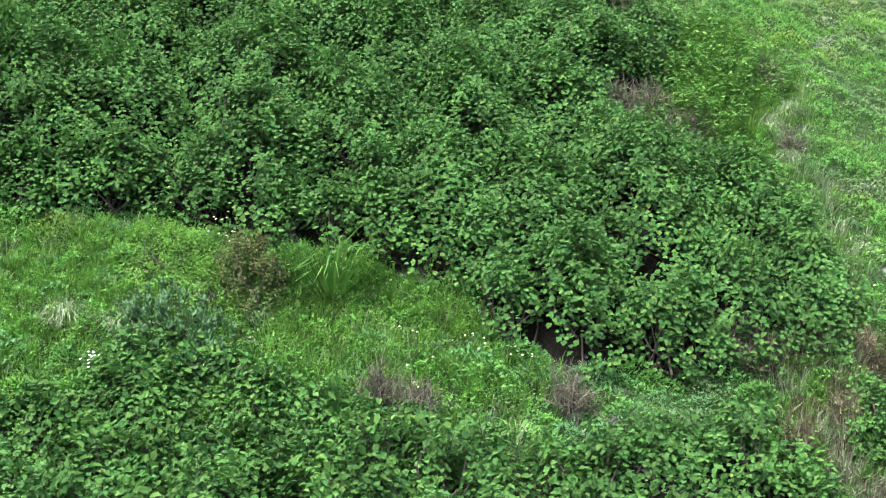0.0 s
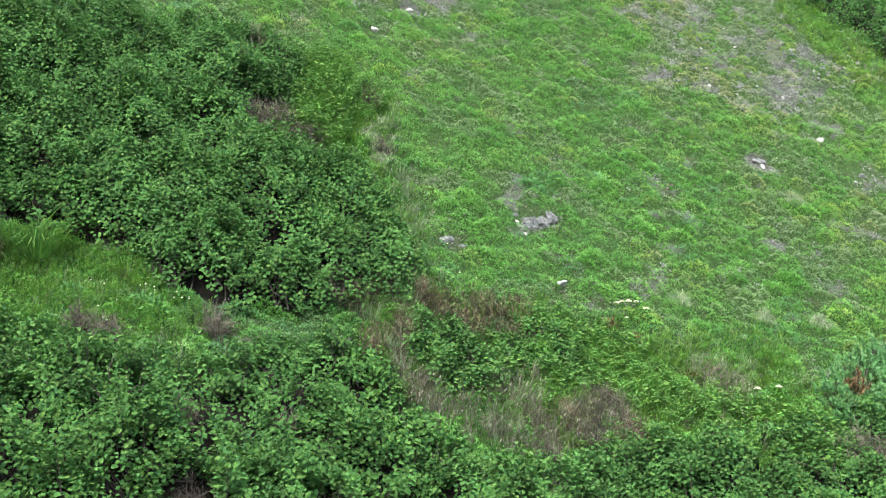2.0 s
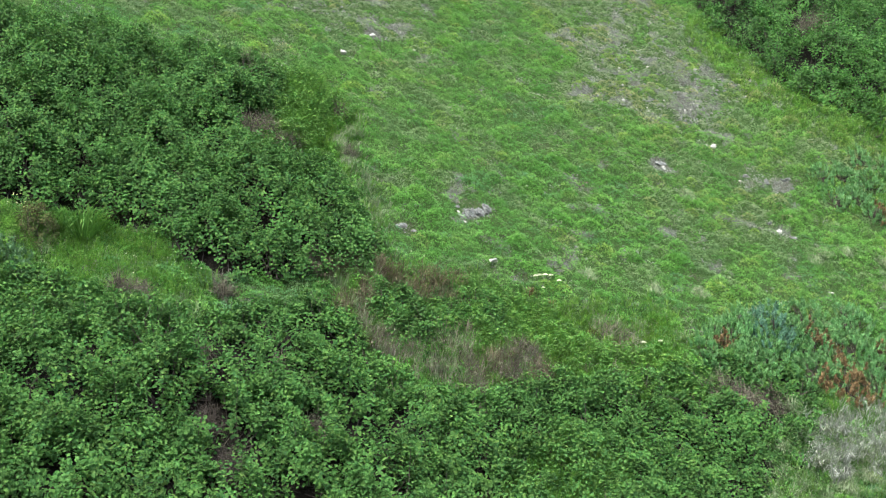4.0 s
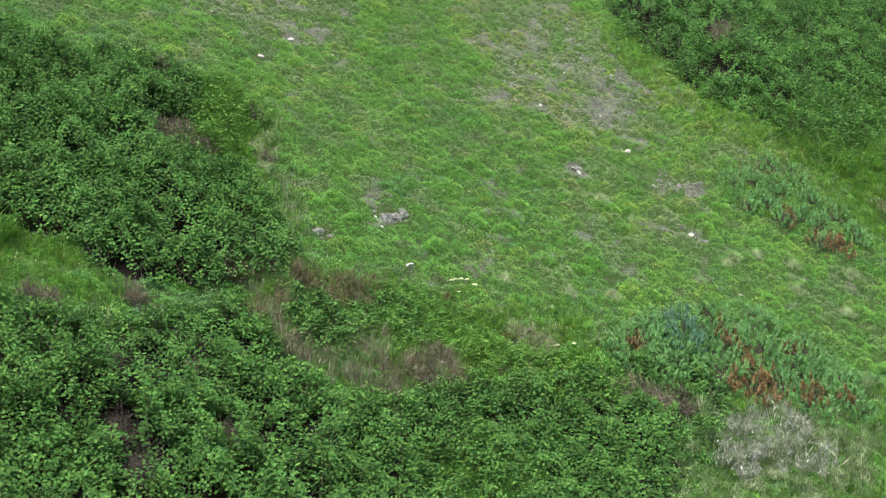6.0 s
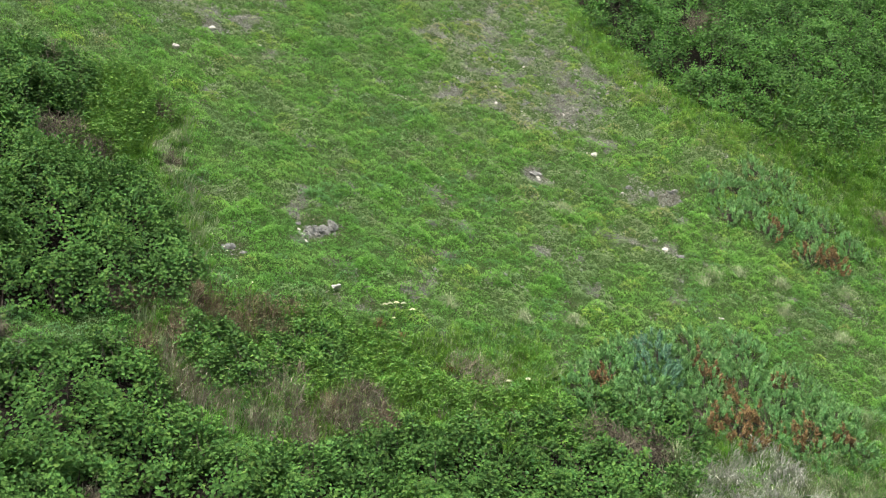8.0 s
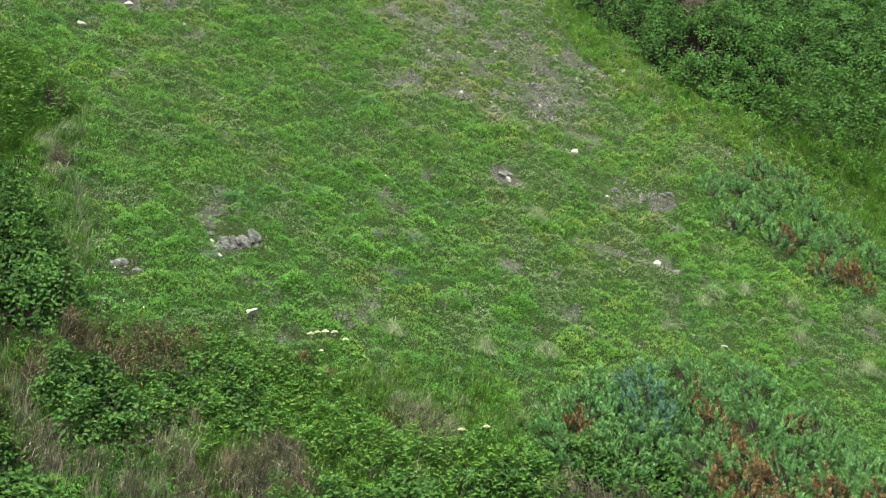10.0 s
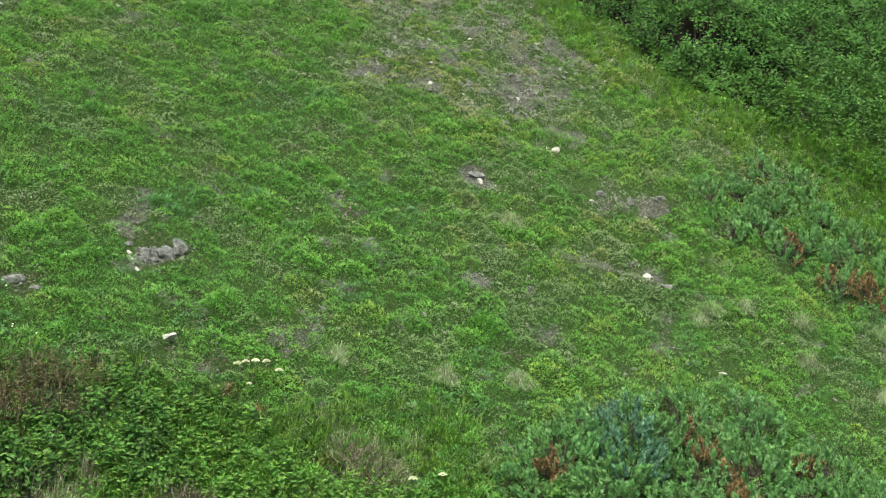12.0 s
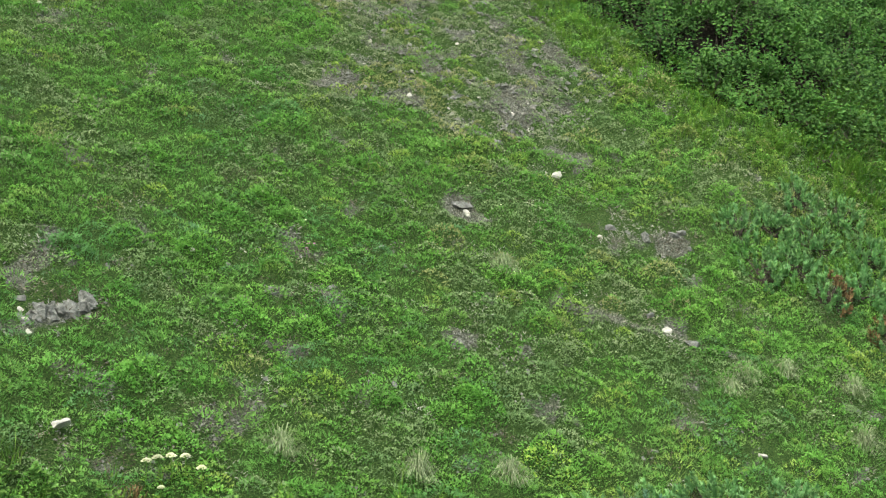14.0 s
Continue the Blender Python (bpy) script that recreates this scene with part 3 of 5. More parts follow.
def alder(rng, x, y, radius, height, leaf, shoots, mat, label, group, per_shoot=8, simple=False, relief=0.75, sprays=0.13, loose=0.23):
    ob = thing("alder_shrub", x, y, label, "shrub", group)
    base = np.array([x, y, float(hill(x, y))])
    up = unit(0.75 * np.array([0, 0, 1.0]) + 0.25 * fall(x, y))
    # tips of the shoots over an uneven dome that follows the slope
    a = rng.uniform(0, 2 * math.pi, shoots)
    r = np.sqrt(rng.uniform(0, 1, shoots))
    px, py = x + radius * r * np.cos(a), y + radius * r * np.sin(a)
    lump = fractal(px, py, 0.85, 11)
    spray = np.clip((value_noise(px / 0.24, py / 0.24, 19) - 0.25) / 0.5, 0, 1)
    crown = height * (1 - 0.6 * r**2.6) * (0.96 - 0.5 * relief + relief * lump) * (1 - sprays + sprays * spray)
    deep = rng.beta(1.0, 3.0, shoots) * (0.55 + 0.4 * r)
    tz = hill(px, py) + np.maximum(crown * (1 - deep), 0.08)
    open_here = np.ones(shoots, bool)
    for cx, cy, cr in CAVES:
        open_here &= ((px - cx) ** 2 + (py - cy) ** 2 > cr * cr) | (tz - hill(px, py) > 0.5)
    for cx, cy, cr in GAPS:
        open_here &= (px - cx) ** 2 + (py - cy) ** 2 > (cr * (0.4 + 1.2 * lump)) ** 2
    open_here &= (deep < 0.22) | (rng.uniform(0, 1, shoots) < 0.55)
    if open_here.sum() < 10:
        bpy.data.objects.remove(ob)
        return None
    a, r, px, py, tz, deep = (v[open_here] for v in (a, r, px, py, tz, deep))
    shoots = len(a)
    tip = np.stack([px, py, tz], -1)
    outward = unit(np.stack([np.cos(a) * r, np.sin(a) * r, 0 * r], -1))
    axis = unit(outward * (0.35 + 0.6 * r[:, None] ** 2) + 0.75 * np.array([0, -0.25, 1.0]) + rng.normal(0, 0.35, (shoots, 3)))
    crown_mesh, wood = Pieces(), Pieces()
    k = per_shoot
    s = np.linspace(0, 1, k)[None] + rng.uniform(-0.05, 0.05, (shoots, k))
    node = tip[:, None] - axis[:, None] * (s[..., None] * 0.035 * k * leaf / 0.08)
    turn = np.arange(k)[None] * 2.4 + rng.uniform(0, 6.28, (shoots, 1))
    e1 = unit(np.cross(axis, np.array([0.2, 0.9, 0.1])))
    e2 = np.cross(axis, e1)
    spread = np.cos(turn)[..., None] * e1[:, None] + np.sin(turn)[..., None] * e2[:, None]
    way = unit(spread * (0.75 + 0.35 * s[..., None]) + axis[:, None] * 0.3 + rng.normal(0, 0.18, (shoots, k, 3)) + np.array([0, -0.15, -0.35]))
    face = unit(axis[:, None] * 0.45 + np.array([0, -0.5, 0.75]) + rng.normal(0, loose, (shoots, k, 3)))
    size = leaf * rng.uniform(0.65, 1.25, (shoots, k)) * (0.7 + 0.4 * np.sqrt(np.clip(s, 0, 1)))
    outer = np.full(shoots, False) if simple else deep < np.quantile(deep, 0.4)
    for some, make, wide in ((outer, broad_leaves, 0.74), (~outer, small_leaves, 0.88)):
        make(crown_mesh, (node + spread * 0.015)[some].reshape(-1, 3), way[some].reshape(-1, 3), face[some].reshape(-1, 3), size[some].ravel(), size[some].ravel() * wide)
    # stems from the root to some of the shoots
    some = rng.choice(shoots, min(shoots, 18), replace=False)
    root = base + np.stack([rng.normal(0, 0.12, len(some)), rng.normal(0, 0.12, len(some)), np.full(len(some), -0.05)], -1)
    knee = root * 0.45 + tip[some] * 0.55 + rng.normal(0, 0.06, (len(some), 3)) - up * 0.12 * height
    rods(wood, root, knee, 0.016, 0.01)
    rods(wood, knee, tip[some] - axis[some] * 0.05, 0.01, 0.003)
    inv = Matrix.Translation(-ob.location)
    for name, pieces, m in (("crown", crown_mesh, mat), ("trunk", wood, M_BARK)):
        me = pieces.mesh(name, m)
        me.transform(inv)
        part(name, me, ob)
    return ob


def margin(x, y, zone):
    """Distance to the border of a zone."""
    best, pts = 1e9, ZONES[zone]
    for (x0, y0), (x1, y1) in zip(pts, pts[1:] + pts[:1]):
        dx, dy = x1 - x0, y1 - y0
        k = min(max(((x - x0) * dx + (y - y0) * dy) / max(dx * dx + dy * dy, 1e-9), 0), 1)
        best = min(best, math.hypot(x - x0 - k * dx, y - y0 - k * dy))
    return best


def stand(zone, radius, height, leaf, shoots, mat, label, group, seed, least=0.36, pack=0.92, gaps=0.0, simple=False, vary=0.14, relief=0.75, sprays=0.13, loose=0.23):
    """A thicket: full shrubs inside, smaller ones along its border."""
    rng = np.random.default_rng(seed)
    kept = []
    for x, y in spots(rng, zone, 70 / radius**2):
        d = margin(x, y, zone)
        r = min(d + 0.3, radius * rng.uniform(0.85, 1.12))
        if r < least or any((x - a) ** 2 + (y - b) ** 2 < (pack * 0.5 * (r + c)) ** 2 * 1.21 for a, b, c in kept):
            continue
        kept.append((x, y, r))
        if gaps and any((x - a) ** 2 + (y - b) ** 2 < (c + 0.3 * r) ** 2 for a, b, c in CLEARINGS):
            continue
        h = height(x, y) if callable(height) else height
        h *= (0.5 + 0.5 * min(1, r / radius)) * rng.uniform(1 - vary, 1 + vary)
        alder(rng, x, y, r * 1.08, h, leaf, int(shoots * r * r / radius**2) + 20, mat, label, group, simple=simple, relief=relief, sprays=sprays, loose=loose)


CLEARINGS = [(-8.25, -1.25, 0.7), (-7.8, -1.6, 0.3), (-8.1, -0.3, 0.8), (7.2, 10.1, 0.5), (7.75, 10.9, 0.3)]
stand("thicket", 1.1, 1.55, 0.081, 690, M_ALDER, "dense dark green alder shrub with rounded leaves on the slope", "alders of the upper thicket", 1, gaps=1, vary=0.14, relief=0.5, sprays=0.15, loose=0.1)
for x, y, r in ((-9.5, -1.45, 0.85), (-9.9, -0.9, 0.8), (-9.05, -1.3, 0.45)):
    alder(np.random.default_rng(int(-100 * x)), x, y, r, 1.15, 0.081, int(570 * r * r), M_ALDER, "dense dark green alder shrub with rounded leaves on the slope", "alders of the upper thicket", relief=0.5, sprays=0.15, loose=0.1)
stand("near_thicket", 1.0, lambda x, y: float(np.interp(x, [-7, -2, 3], [1.15, 0.85, 0.55])), 0.083, 440, M_ALDER, "low leafy green alder shrub in a dense thicket", "alders of the lower thicket", 2, gaps=1, pack=0.92, vary=0.22, relief=1.15, sprays=0.62)
stand("near_front", 0.6, 0.5, 0.085, 230, M_ALDER, "low broad-leaved alder shoots below lush grass", "low alder shoots", 5, least=0.3)
stand("small_alders", 0.5, 0.62, 0.08, 150, M_ALDER, "small leafy alder shrub beside withered stalks", "small alders", 3, least=0.3)
stand("low_bushes", 0.6, 0.42, 0.065, 170, M_ALDER, "low dark green bush between withered plants and meadow", "low bushes", 7, least=0.3)
stand("right_grass", 0.7, 0.5, 0.085, 110, M_ALDER_FAR, "low green alder shrub in tall grass", "alders in tall grass", 6, simple=True, pack=1.45, vary=0.3)
stand("right_thicket", 1.3, 1.2, 0.086, 400, M_ALDER_FAR, "bright green alder shrub higher up the slope", "alders of the far thicket", 4, gaps=1, simple=True, vary=0.4, relief=1.3, sprays=0.2)


# ---- carpet of the meadow ----
def thicket_here(x, y):
    return inside(x, y, "thicket") | inside(x, y, "near_thicket") | inside(x, y, "right_thicket")


CONTOUR = math.atan2(0.35, 0.71)


def carpet():
    """Low plants side by side, each a small cushion or tuft of its own hue, with dry litter between them."""
    rng = np.random.default_rng(21)
    along, across = np.meshgrid(np.arange(-21, 25, 0.23), np.arange(-23, 23, 0.195))
    along = along + 0.115 * (np.arange(along.shape[0]) % 2)[:, None] + rng.uniform(-0.1, 0.1, along.shape)
    across = across + rng.uniform(-0.07, 0.07, across.shape) + 0.35 * (fractal(along, across, 2.5, 57) - 0.5)
    # rows follow the contour lines of the slope
    cx, sx = math.cos(CONTOUR), math.sin(CONTOUR)
    x, y = (along * cx - across * sx).ravel(), (along * sx + across * cx).ravel()
    keep = ~thicket_here(x, y) & (x > -15) & (x < 17) & (y > -11) & (y < 17) & (y < 0.46 * x + 11.2) & (y < 0.75 * x + 11.6) & (x < 11.2 + 0.43 * y) & (y > 0.55 * x - 9.0) & (y > -0.1 * x - 8.3 + 0.5 * np.minimum(x, 0))
    x, y = x[keep], y[keep]
    large = rng.uniform(0, 1, len(x)) < 0.26 + 0.6 * (fractal(x, y, 0.9, 53) - 0.5)
    soil, stony_here = bareness(x, y), rocky(x, y)
    free = np.ones(len(x), bool)
    for spots_here, reach in (([(a, b, 0.02) for a, b in STONES_GREY], 0.04), (STONES_LARGE, 0.09), ([(-3.98, -1.6, 0.02), (-3.45, -1.35, 0.02)], 0.12)):
        for a, b, r in spots_here:
            free &= np.hypot((x - a) * 0.8, y - b) > reach + 0.75 * math.sqrt(r)
    stay = free | (rng.uniform(0, 1, len(x)) < 0.5)
    x, y, large, soil, stony_here, free = (v[stay] for v in (x, y, large, soil, stony_here, free))
    bald = ~free | (rng.uniform(0, 1, len(x)) > np.clip((0.77 - soil) / 0.1, 0.18 + 0.14 * stony_here, 1))
    tone = 0.42 + 0.7 * (fractal(x, y, 0.7, 41) - 0.5) + 0.5 * (fractal(x, y, 3.2, 43) - 0.5) + rng.normal(0, 0.17, len(x)) + 0.2 * stony_here + 0.03 * np.clip(y - 0.5, -3, 5)
    style = fractal(x, y, 0.7, 47) + rng.normal(0, 0.1, len(x)) + 0.012 * np.clip(y - 1, -3, 5) + 0.12 * stony_here
    kind = np.where(style > 0.585, 2, np.where(style < 0.41, 1, 0))
    kind[bald | (rng.uniform(0, 1, len(x)) < 0.06)] = 3
    tone[kind == 3] += rng.normal(0.1, 0.25, (kind == 3).sum())
    kind[large & (kind == 0) & ~stony_here] = 4
    tone = np.clip(tone, 0, 1)
    for k, (name, mat, label, n, L, W, h, R, rise) in enumerate((
            ("meadow_herbs", M_HERB, "bright green low herbs covering the slope", 150, 0.036, 0.0215, 0.16, 0.185, 0.9),
            ("meadow_turf", M_TURF, "fine green grass tufts between the herbs", 135, 0.058, 0.0125, 0.12, 0.18, 0.9),
            ("heath_carpet", M_HEATH, "grey-green dwarf heath cushions between the herbs", 135, 0.034, 0.0215, 0.14, 0.18, 0.7),
            ("dry_litter", M_LITTER, "dry brown and grey litter on open soil", 80, 0.055, 0.0115, 0.06, 0.2, 0.35),
            ("herb_cushions", M_HERB, "rounded cushions of leafy green herbs on the slope", 330, 0.04, 0.023, 0.26, 0.26, 0.7))):
        mine = kind == k
        px, py, m = x[mine], y[mine], int(mine.sum())
        size = rng.uniform(0.6, 1.35, m) * np.where(stony_here[mine], 0.8, 1.0)
        a = rng.uniform(0, 6.283, (m, n))
        r = np.sqrt(rng.uniform(0, 1, (m, n)))
        rr = r * R * size[:, None]
        lift = h * size[:, None] * (1 - 0.97 * r**2) * rng.uniform(0.6, 1, (m, n))
        u, v = 1.25 * np.cos(a) * rr, 0.82 * np.sin(a) * rr
        bx, by = px[:, None] + u * cx - v * sx, py[:, None] + u * sx + v * cx
        base = np.stack([bx, by, hill(bx, by) + lift], -1)
        nrm = fall(px, py)[:, None]
        out_way = np.stack([np.cos(a) * cx - np.sin(a) * sx, np.cos(a) * sx + np.sin(a) * cx, 0 * a], -1)
        way = unit(out_way * (0.35 + 0.8 * r[..., None]) + rise * np.array([0, 0, 1.0]) * rng.uniform(-0.2, 1.3, (m, n, 1)) + 0.2 * nrm + rng.normal(0, 0.35, (m, n, 3)))
        face = unit(1.4 * out_way * r[..., None] + 0.6 * nrm + np.array([0, 0, 0.8]) + rng.normal(0, 0.3, (m, n, 3)))
        LL = L * (0.5 + 0.5 * size[:, None]) * rng.uniform(0.55, 1.3, (m, n))
        out = Pieces()
        spikes(out, base.reshape(-1, 3), way.reshape(-1, 3), face.reshape(-1, 3), LL.ravel(), (LL * W / L).ravel())
        me = out.mesh(name, mat)
        me.attributes.new("plant", "FLOAT", "POINT").data.foreach_set("value", np.repeat(tone[mine], 3 * n).astype(np.float32))
        tagged(new(name, me), label, "meadow plants", kind="stuff")


carpet()


# ---- grasses ----
def sward(name, zone, per_m2, length, width, mat, label, seed, tuft=14, up=1.0, clear=0.0, avoid=()):
    rng = np.random.default_rng(seed)
    p = spots(rng, zone, per_m2 / tuft)
    p = p + rng.normal(0, 0.16, p.shape)
    x, y = p.T
    for other in avoid:
        keep = ~inside(x, y, other)
        x, y = x[keep], y[keep]
    if clear:
        keep = fractal(x, y, 0.8, seed) > clear
        x, y = x[keep], y[keep]
    out = Pieces()
    m = len(x)
    a = rng.uniform(0, 6.283, (m, tuft))
    rr = rng.uniform(0, 0.09, (m, tuft))
    bx, by = x[:, None] + np.cos(a) * rr, y[:, None] + np.sin(a) * rr
    base = np.stack([bx, by, hill(bx, by) - 0.01], -1)
    way = unit(np.stack([np.cos(a) * 0.45, np.sin(a) * 0.45 - 0.12, np.full(a.shape, up)], -1) + rng.normal(0, 0.2, (m, tuft, 3)))
    L = length * rng.uniform(0.6, 1.2, (m, 1)) * rng.uniform(0.6, 1.15, (m, tuft))
    bend = np.stack([0 * a, -0.35 + 0 * a, -rng.uniform(0.2, 1.1, a.shape)], -1)
    blades(out, base.reshape(-1, 3), way.reshape(-1, 3), L.ravel(), np.full(L.size, width), bend.reshape(-1, 3))
    return tagged(new(name, out.mesh(name, mat)), label, "grass", kind="stuff")


sward("lush_grass", "lush", 1500, 0.24, 0.01, M_GRASS, "lush fresh green grass below the alder thicket", 51)
sward("tall_grass", "edge_grass", 450, 0.28, 0.0135, M_GRASS, "tall green grass along the edge of the thicket", 52)
sward("soft_grass", "grass_low", 1300, 0.3, 0.014, M_FRESH, "soft bright green grass lying at the foot of the meadow", 53, up=0.6)
sward("pale_blades", "grass_low", 260, 0.32, 0.01, M_PALE, "pale soft blades at the foot of the meadow", 98, clear=0.45)
sward("corner_grass", "grass_corner", 400, 0.32, 0.01, M_GRASS, "loose green grass below the dwarf pines", 54)
sward("slope_grass", "grass_right", 700, 0.34, 0.011, M_GRASS, "tall bright green grass between dwarf pines", 55)
sward("withered_stalks", "dry_mid", 500, 0.42, 0.0115, M_RED_STALK, "reddish brown withered stalks among grass", 56, up=1.5)
sward("withered_stalks", "brown_mat", 500, 0.28, 0.0115, M_RED_STALK, "matted brown withered plants above small alders", 46, up=0.9)
sward("withered_stalks", "dry_low", 700, 0.38, 0.0105, M_RED_STALK, "pinkish brown withered stalks among alders", 57, up=1.3)
sward("withered_stalks", "dry_low", 600, 0.42, 0.0105, M_STRAW, "grey-brown withered stalks among alders", 47, up=1.5)
sward("withered_stalks", "dry_strip", 700, 0.5, 0.0112, M_STRAW, "pale withered grass stalks between the shrubs", 58, up=1.6, clear=0.4)
sward("pale_tussocks", "dry_clump", 1488, 0.4, 0.0192, M_BLEACHED, "bleached grey-white dry grass tussocks", 59, tuft=40)


# ---- broad-leaved forbs ----
DRY = ("dry_mid", "brown_mat", "dry_strip", "dry_low")


def forbs(name, zone, per_m2, tall, leaf, mat, label, seed, clear=0.0, avoid=DRY):
    rng = np.random.default_rng(seed)
    x, y = spots(rng, zone, per_m2).T
    keep = np.ones(len(x), bool)
    for other in avoid:
        keep &= ~inside(x, y, other)
    x, y = x[keep], y[keep]
    if clear:
        keep = fractal(x, y, 0.9, seed) > clear
        x, y = x[keep], y[keep]
    m, k = len(x), 9
    out = Pieces()
    h = tall * rng.uniform(0.5, 1.15, (m, 1)) * (0.5 + fractal(x, y, 0.8, 9)[:, None])
    s = np.linspace(0.25, 1, k)[None] + rng.uniform(-0.05, 0.05, (m, k))
    a = np.arange(k)[None] * 2.4 + rng.uniform(0, 6.28, (m, 1))
    lean = rng.normal(0, 0.15, (m, 1, 2))
    base = np.stack([x[:, None] + lean[..., 0] * s * h, y[:, None] + (lean[..., 1] - 0.15) * s * h, hill(x, y)[:, None] + s * h], -1)
    way = unit(np.stack([np.cos(a), np.sin(a), 0.3 + 0 * a], -1) + rng.normal(0, 0.25, (m, k, 3)))
    face = unit(np.array([0, -0.3, 1.0]) + rng.normal(0, 0.3, (m, k, 3)))
    L = leaf * rng.uniform(0.6, 1.25, (m, k))
    broad_leaves(out, base.reshape(-1, 3), way.reshape(-1, 3), face.reshape(-1, 3), L.ravel(), L.ravel() * 0.5)
    foot = np.stack([x, y, hill(x, y) - 0.01], -1)
    rods(out, foot, base[:, -1], 0.004, 0.002)
    return tagged(new(name, out.mesh(name, mat)), label, "forbs", kind="stuff")


forbs("mid_forbs", "mid_forbs", 50, 0.24, 0.075, M_FORB, "leafy green forbs between shrubs and meadow", 71)
forbs("lush_forbs", "lush", 200, 0.18, 0.034, M_GRASS, "small-leaved yellow-green herbs in the lush grass", 72, clear=0.36, avoid=())
forbs("corner_forbs", "grass_corner", 14, 0.2, 0.06, M_FORB, "low green forbs in loose grass", 73, clear=0.45)
forbs("dark_forbs", "mid_forbs", 60, 0.34, 0.08, M_FORB, "dark leafy sprouts between shrubs and meadow", 74, clear=0.46)
sward("withered_stalks", "dry_edge", 620, 0.45, 0.0128, M_RED_STALK, "reddish withered stalks at the foot of the thicket", 60, up=1.5, clear=0.52)
sward("soft_grass", "mid_forbs", 500, 0.35, 0.01, M_GRASS, "green grass among the forbs", 61, avoid=DRY)
sward("withered_stalks", "near_gap", 300, 0.4, 0.006, M_TWIG, "bare brown twigs in a gap of the thicket", 62, up=0.9)
sward("soft_grass", "grass_foot", 700, 0.5, 0.011, M_GRASS, "green grass growing through the low thicket", 63, up=1.6)
sward("pale_blades", "edge_grass", 330, 0.42, 0.0125, M_PALE, "pale dry grass along the thicket", 64)
sward("pale_blades", "lush", 160, 0.34, 0.008, M_PALE, "pale dry blades in the lush grass", 65, clear=0.5)
sward("pale_blades", "grass_corner", 650, 0.36, 0.009, M_PALE, "pale dry blades below the pines", 66)
sward("pale_blades", "dry_strip", 682, 0.5, 0.0128, M_STRAW, "grey-brown feathery stalks between the shrubs", 67, up=1.6, clear=0.45)
sward("pale_blades", "dry_strip", 558, 0.5, 0.0112, M_PALE, "pale feathery grass among withered stalks", 91, up=1.6)
sward("soft_grass", "dry_strip", 310, 0.4, 0.016, M_GRASS, "green grass between withered stalks", 89)
sward("withered_stalks", "dry_right", 310, 0.4, 0.0112, M_STRAW, "withered stalks above the low alders", 94, up=1.5, clear=0.4)
sward("soft_grass", "dry_right", 248, 0.36, 0.0144, M_GRASS, "olive grass above the low alders", 95)
sward("tall_grass", "upper_grass", 600, 0.36, 0.014, M_FRESH, "bright tall grass beside the upper thicket", 68)
sward("tall_grass", "thicket_gap", 700, 0.5, 0.014, M_FRESH, "bright tall grass in an opening of the thicket", 99)
forbs("brown_forbs", "brown_mat", 110, 0.26, 0.05, M_BROWN_LEAF, "faded brown-green leafy plants above small alders", 79, avoid=())
forbs("gap_forbs", "thicket_gap", 150, 0.62, 0.085, M_FORB, "leafy green forbs in an opening of the thicket", 78)
forbs("upper_forbs", "upper_grass", 60, 0.4, 0.09, M_FORB, "leafy forbs beside the upper thicket", 75)
sward("fringe_grass", "right_fringe", 200, 0.28, 0.016, M_FRESH, "bright tall grass at the foot of the far thicket", 69)
sward("slope_grass", "right_grass", 341, 0.5, 0.0192, M_GRASS, "tall soft grass beside the far thicket", 92)
forbs("fringe_forbs", "right_grass", 30, 0.5, 0.075, M_FORB, "leafy green forbs in tall grass", 77, clear=0.35)
sward("pale_blades", "right_grass", 93, 0.5, 0.016, M_PALE, "pale blades in tall grass", 93, clear=0.45)
forbs("fringe_forbs", "right_fringe", 75, 0.22, 0.055, M_FRESH, "bright leafy forbs at the foot of the far thicket", 76)
sward("soft_grass", "dry_edge", 161, 0.36, 0.016, M_GRASS, "green grass between withered stalks", 85)
sward("soft_grass", "dry_mid", 160, 0.36, 0.016, M_GRASS, "green grass between withered stalks", 86)
sward("soft_grass", "dry_low", 120, 0.4, 0.016, M_GRASS, "green grass between withered stalks", 90)
sward("pale_blades", "dry_low", 150, 0.45, 0.0112, M_PALE, "pale feathery grass above withered stalks", 87, up=1.6)
sward("pale_blades", "dry_mid", 186, 0.5, 0.0112, M_PALE, "pale feathery grass above withered stalks", 88, up=1.6)


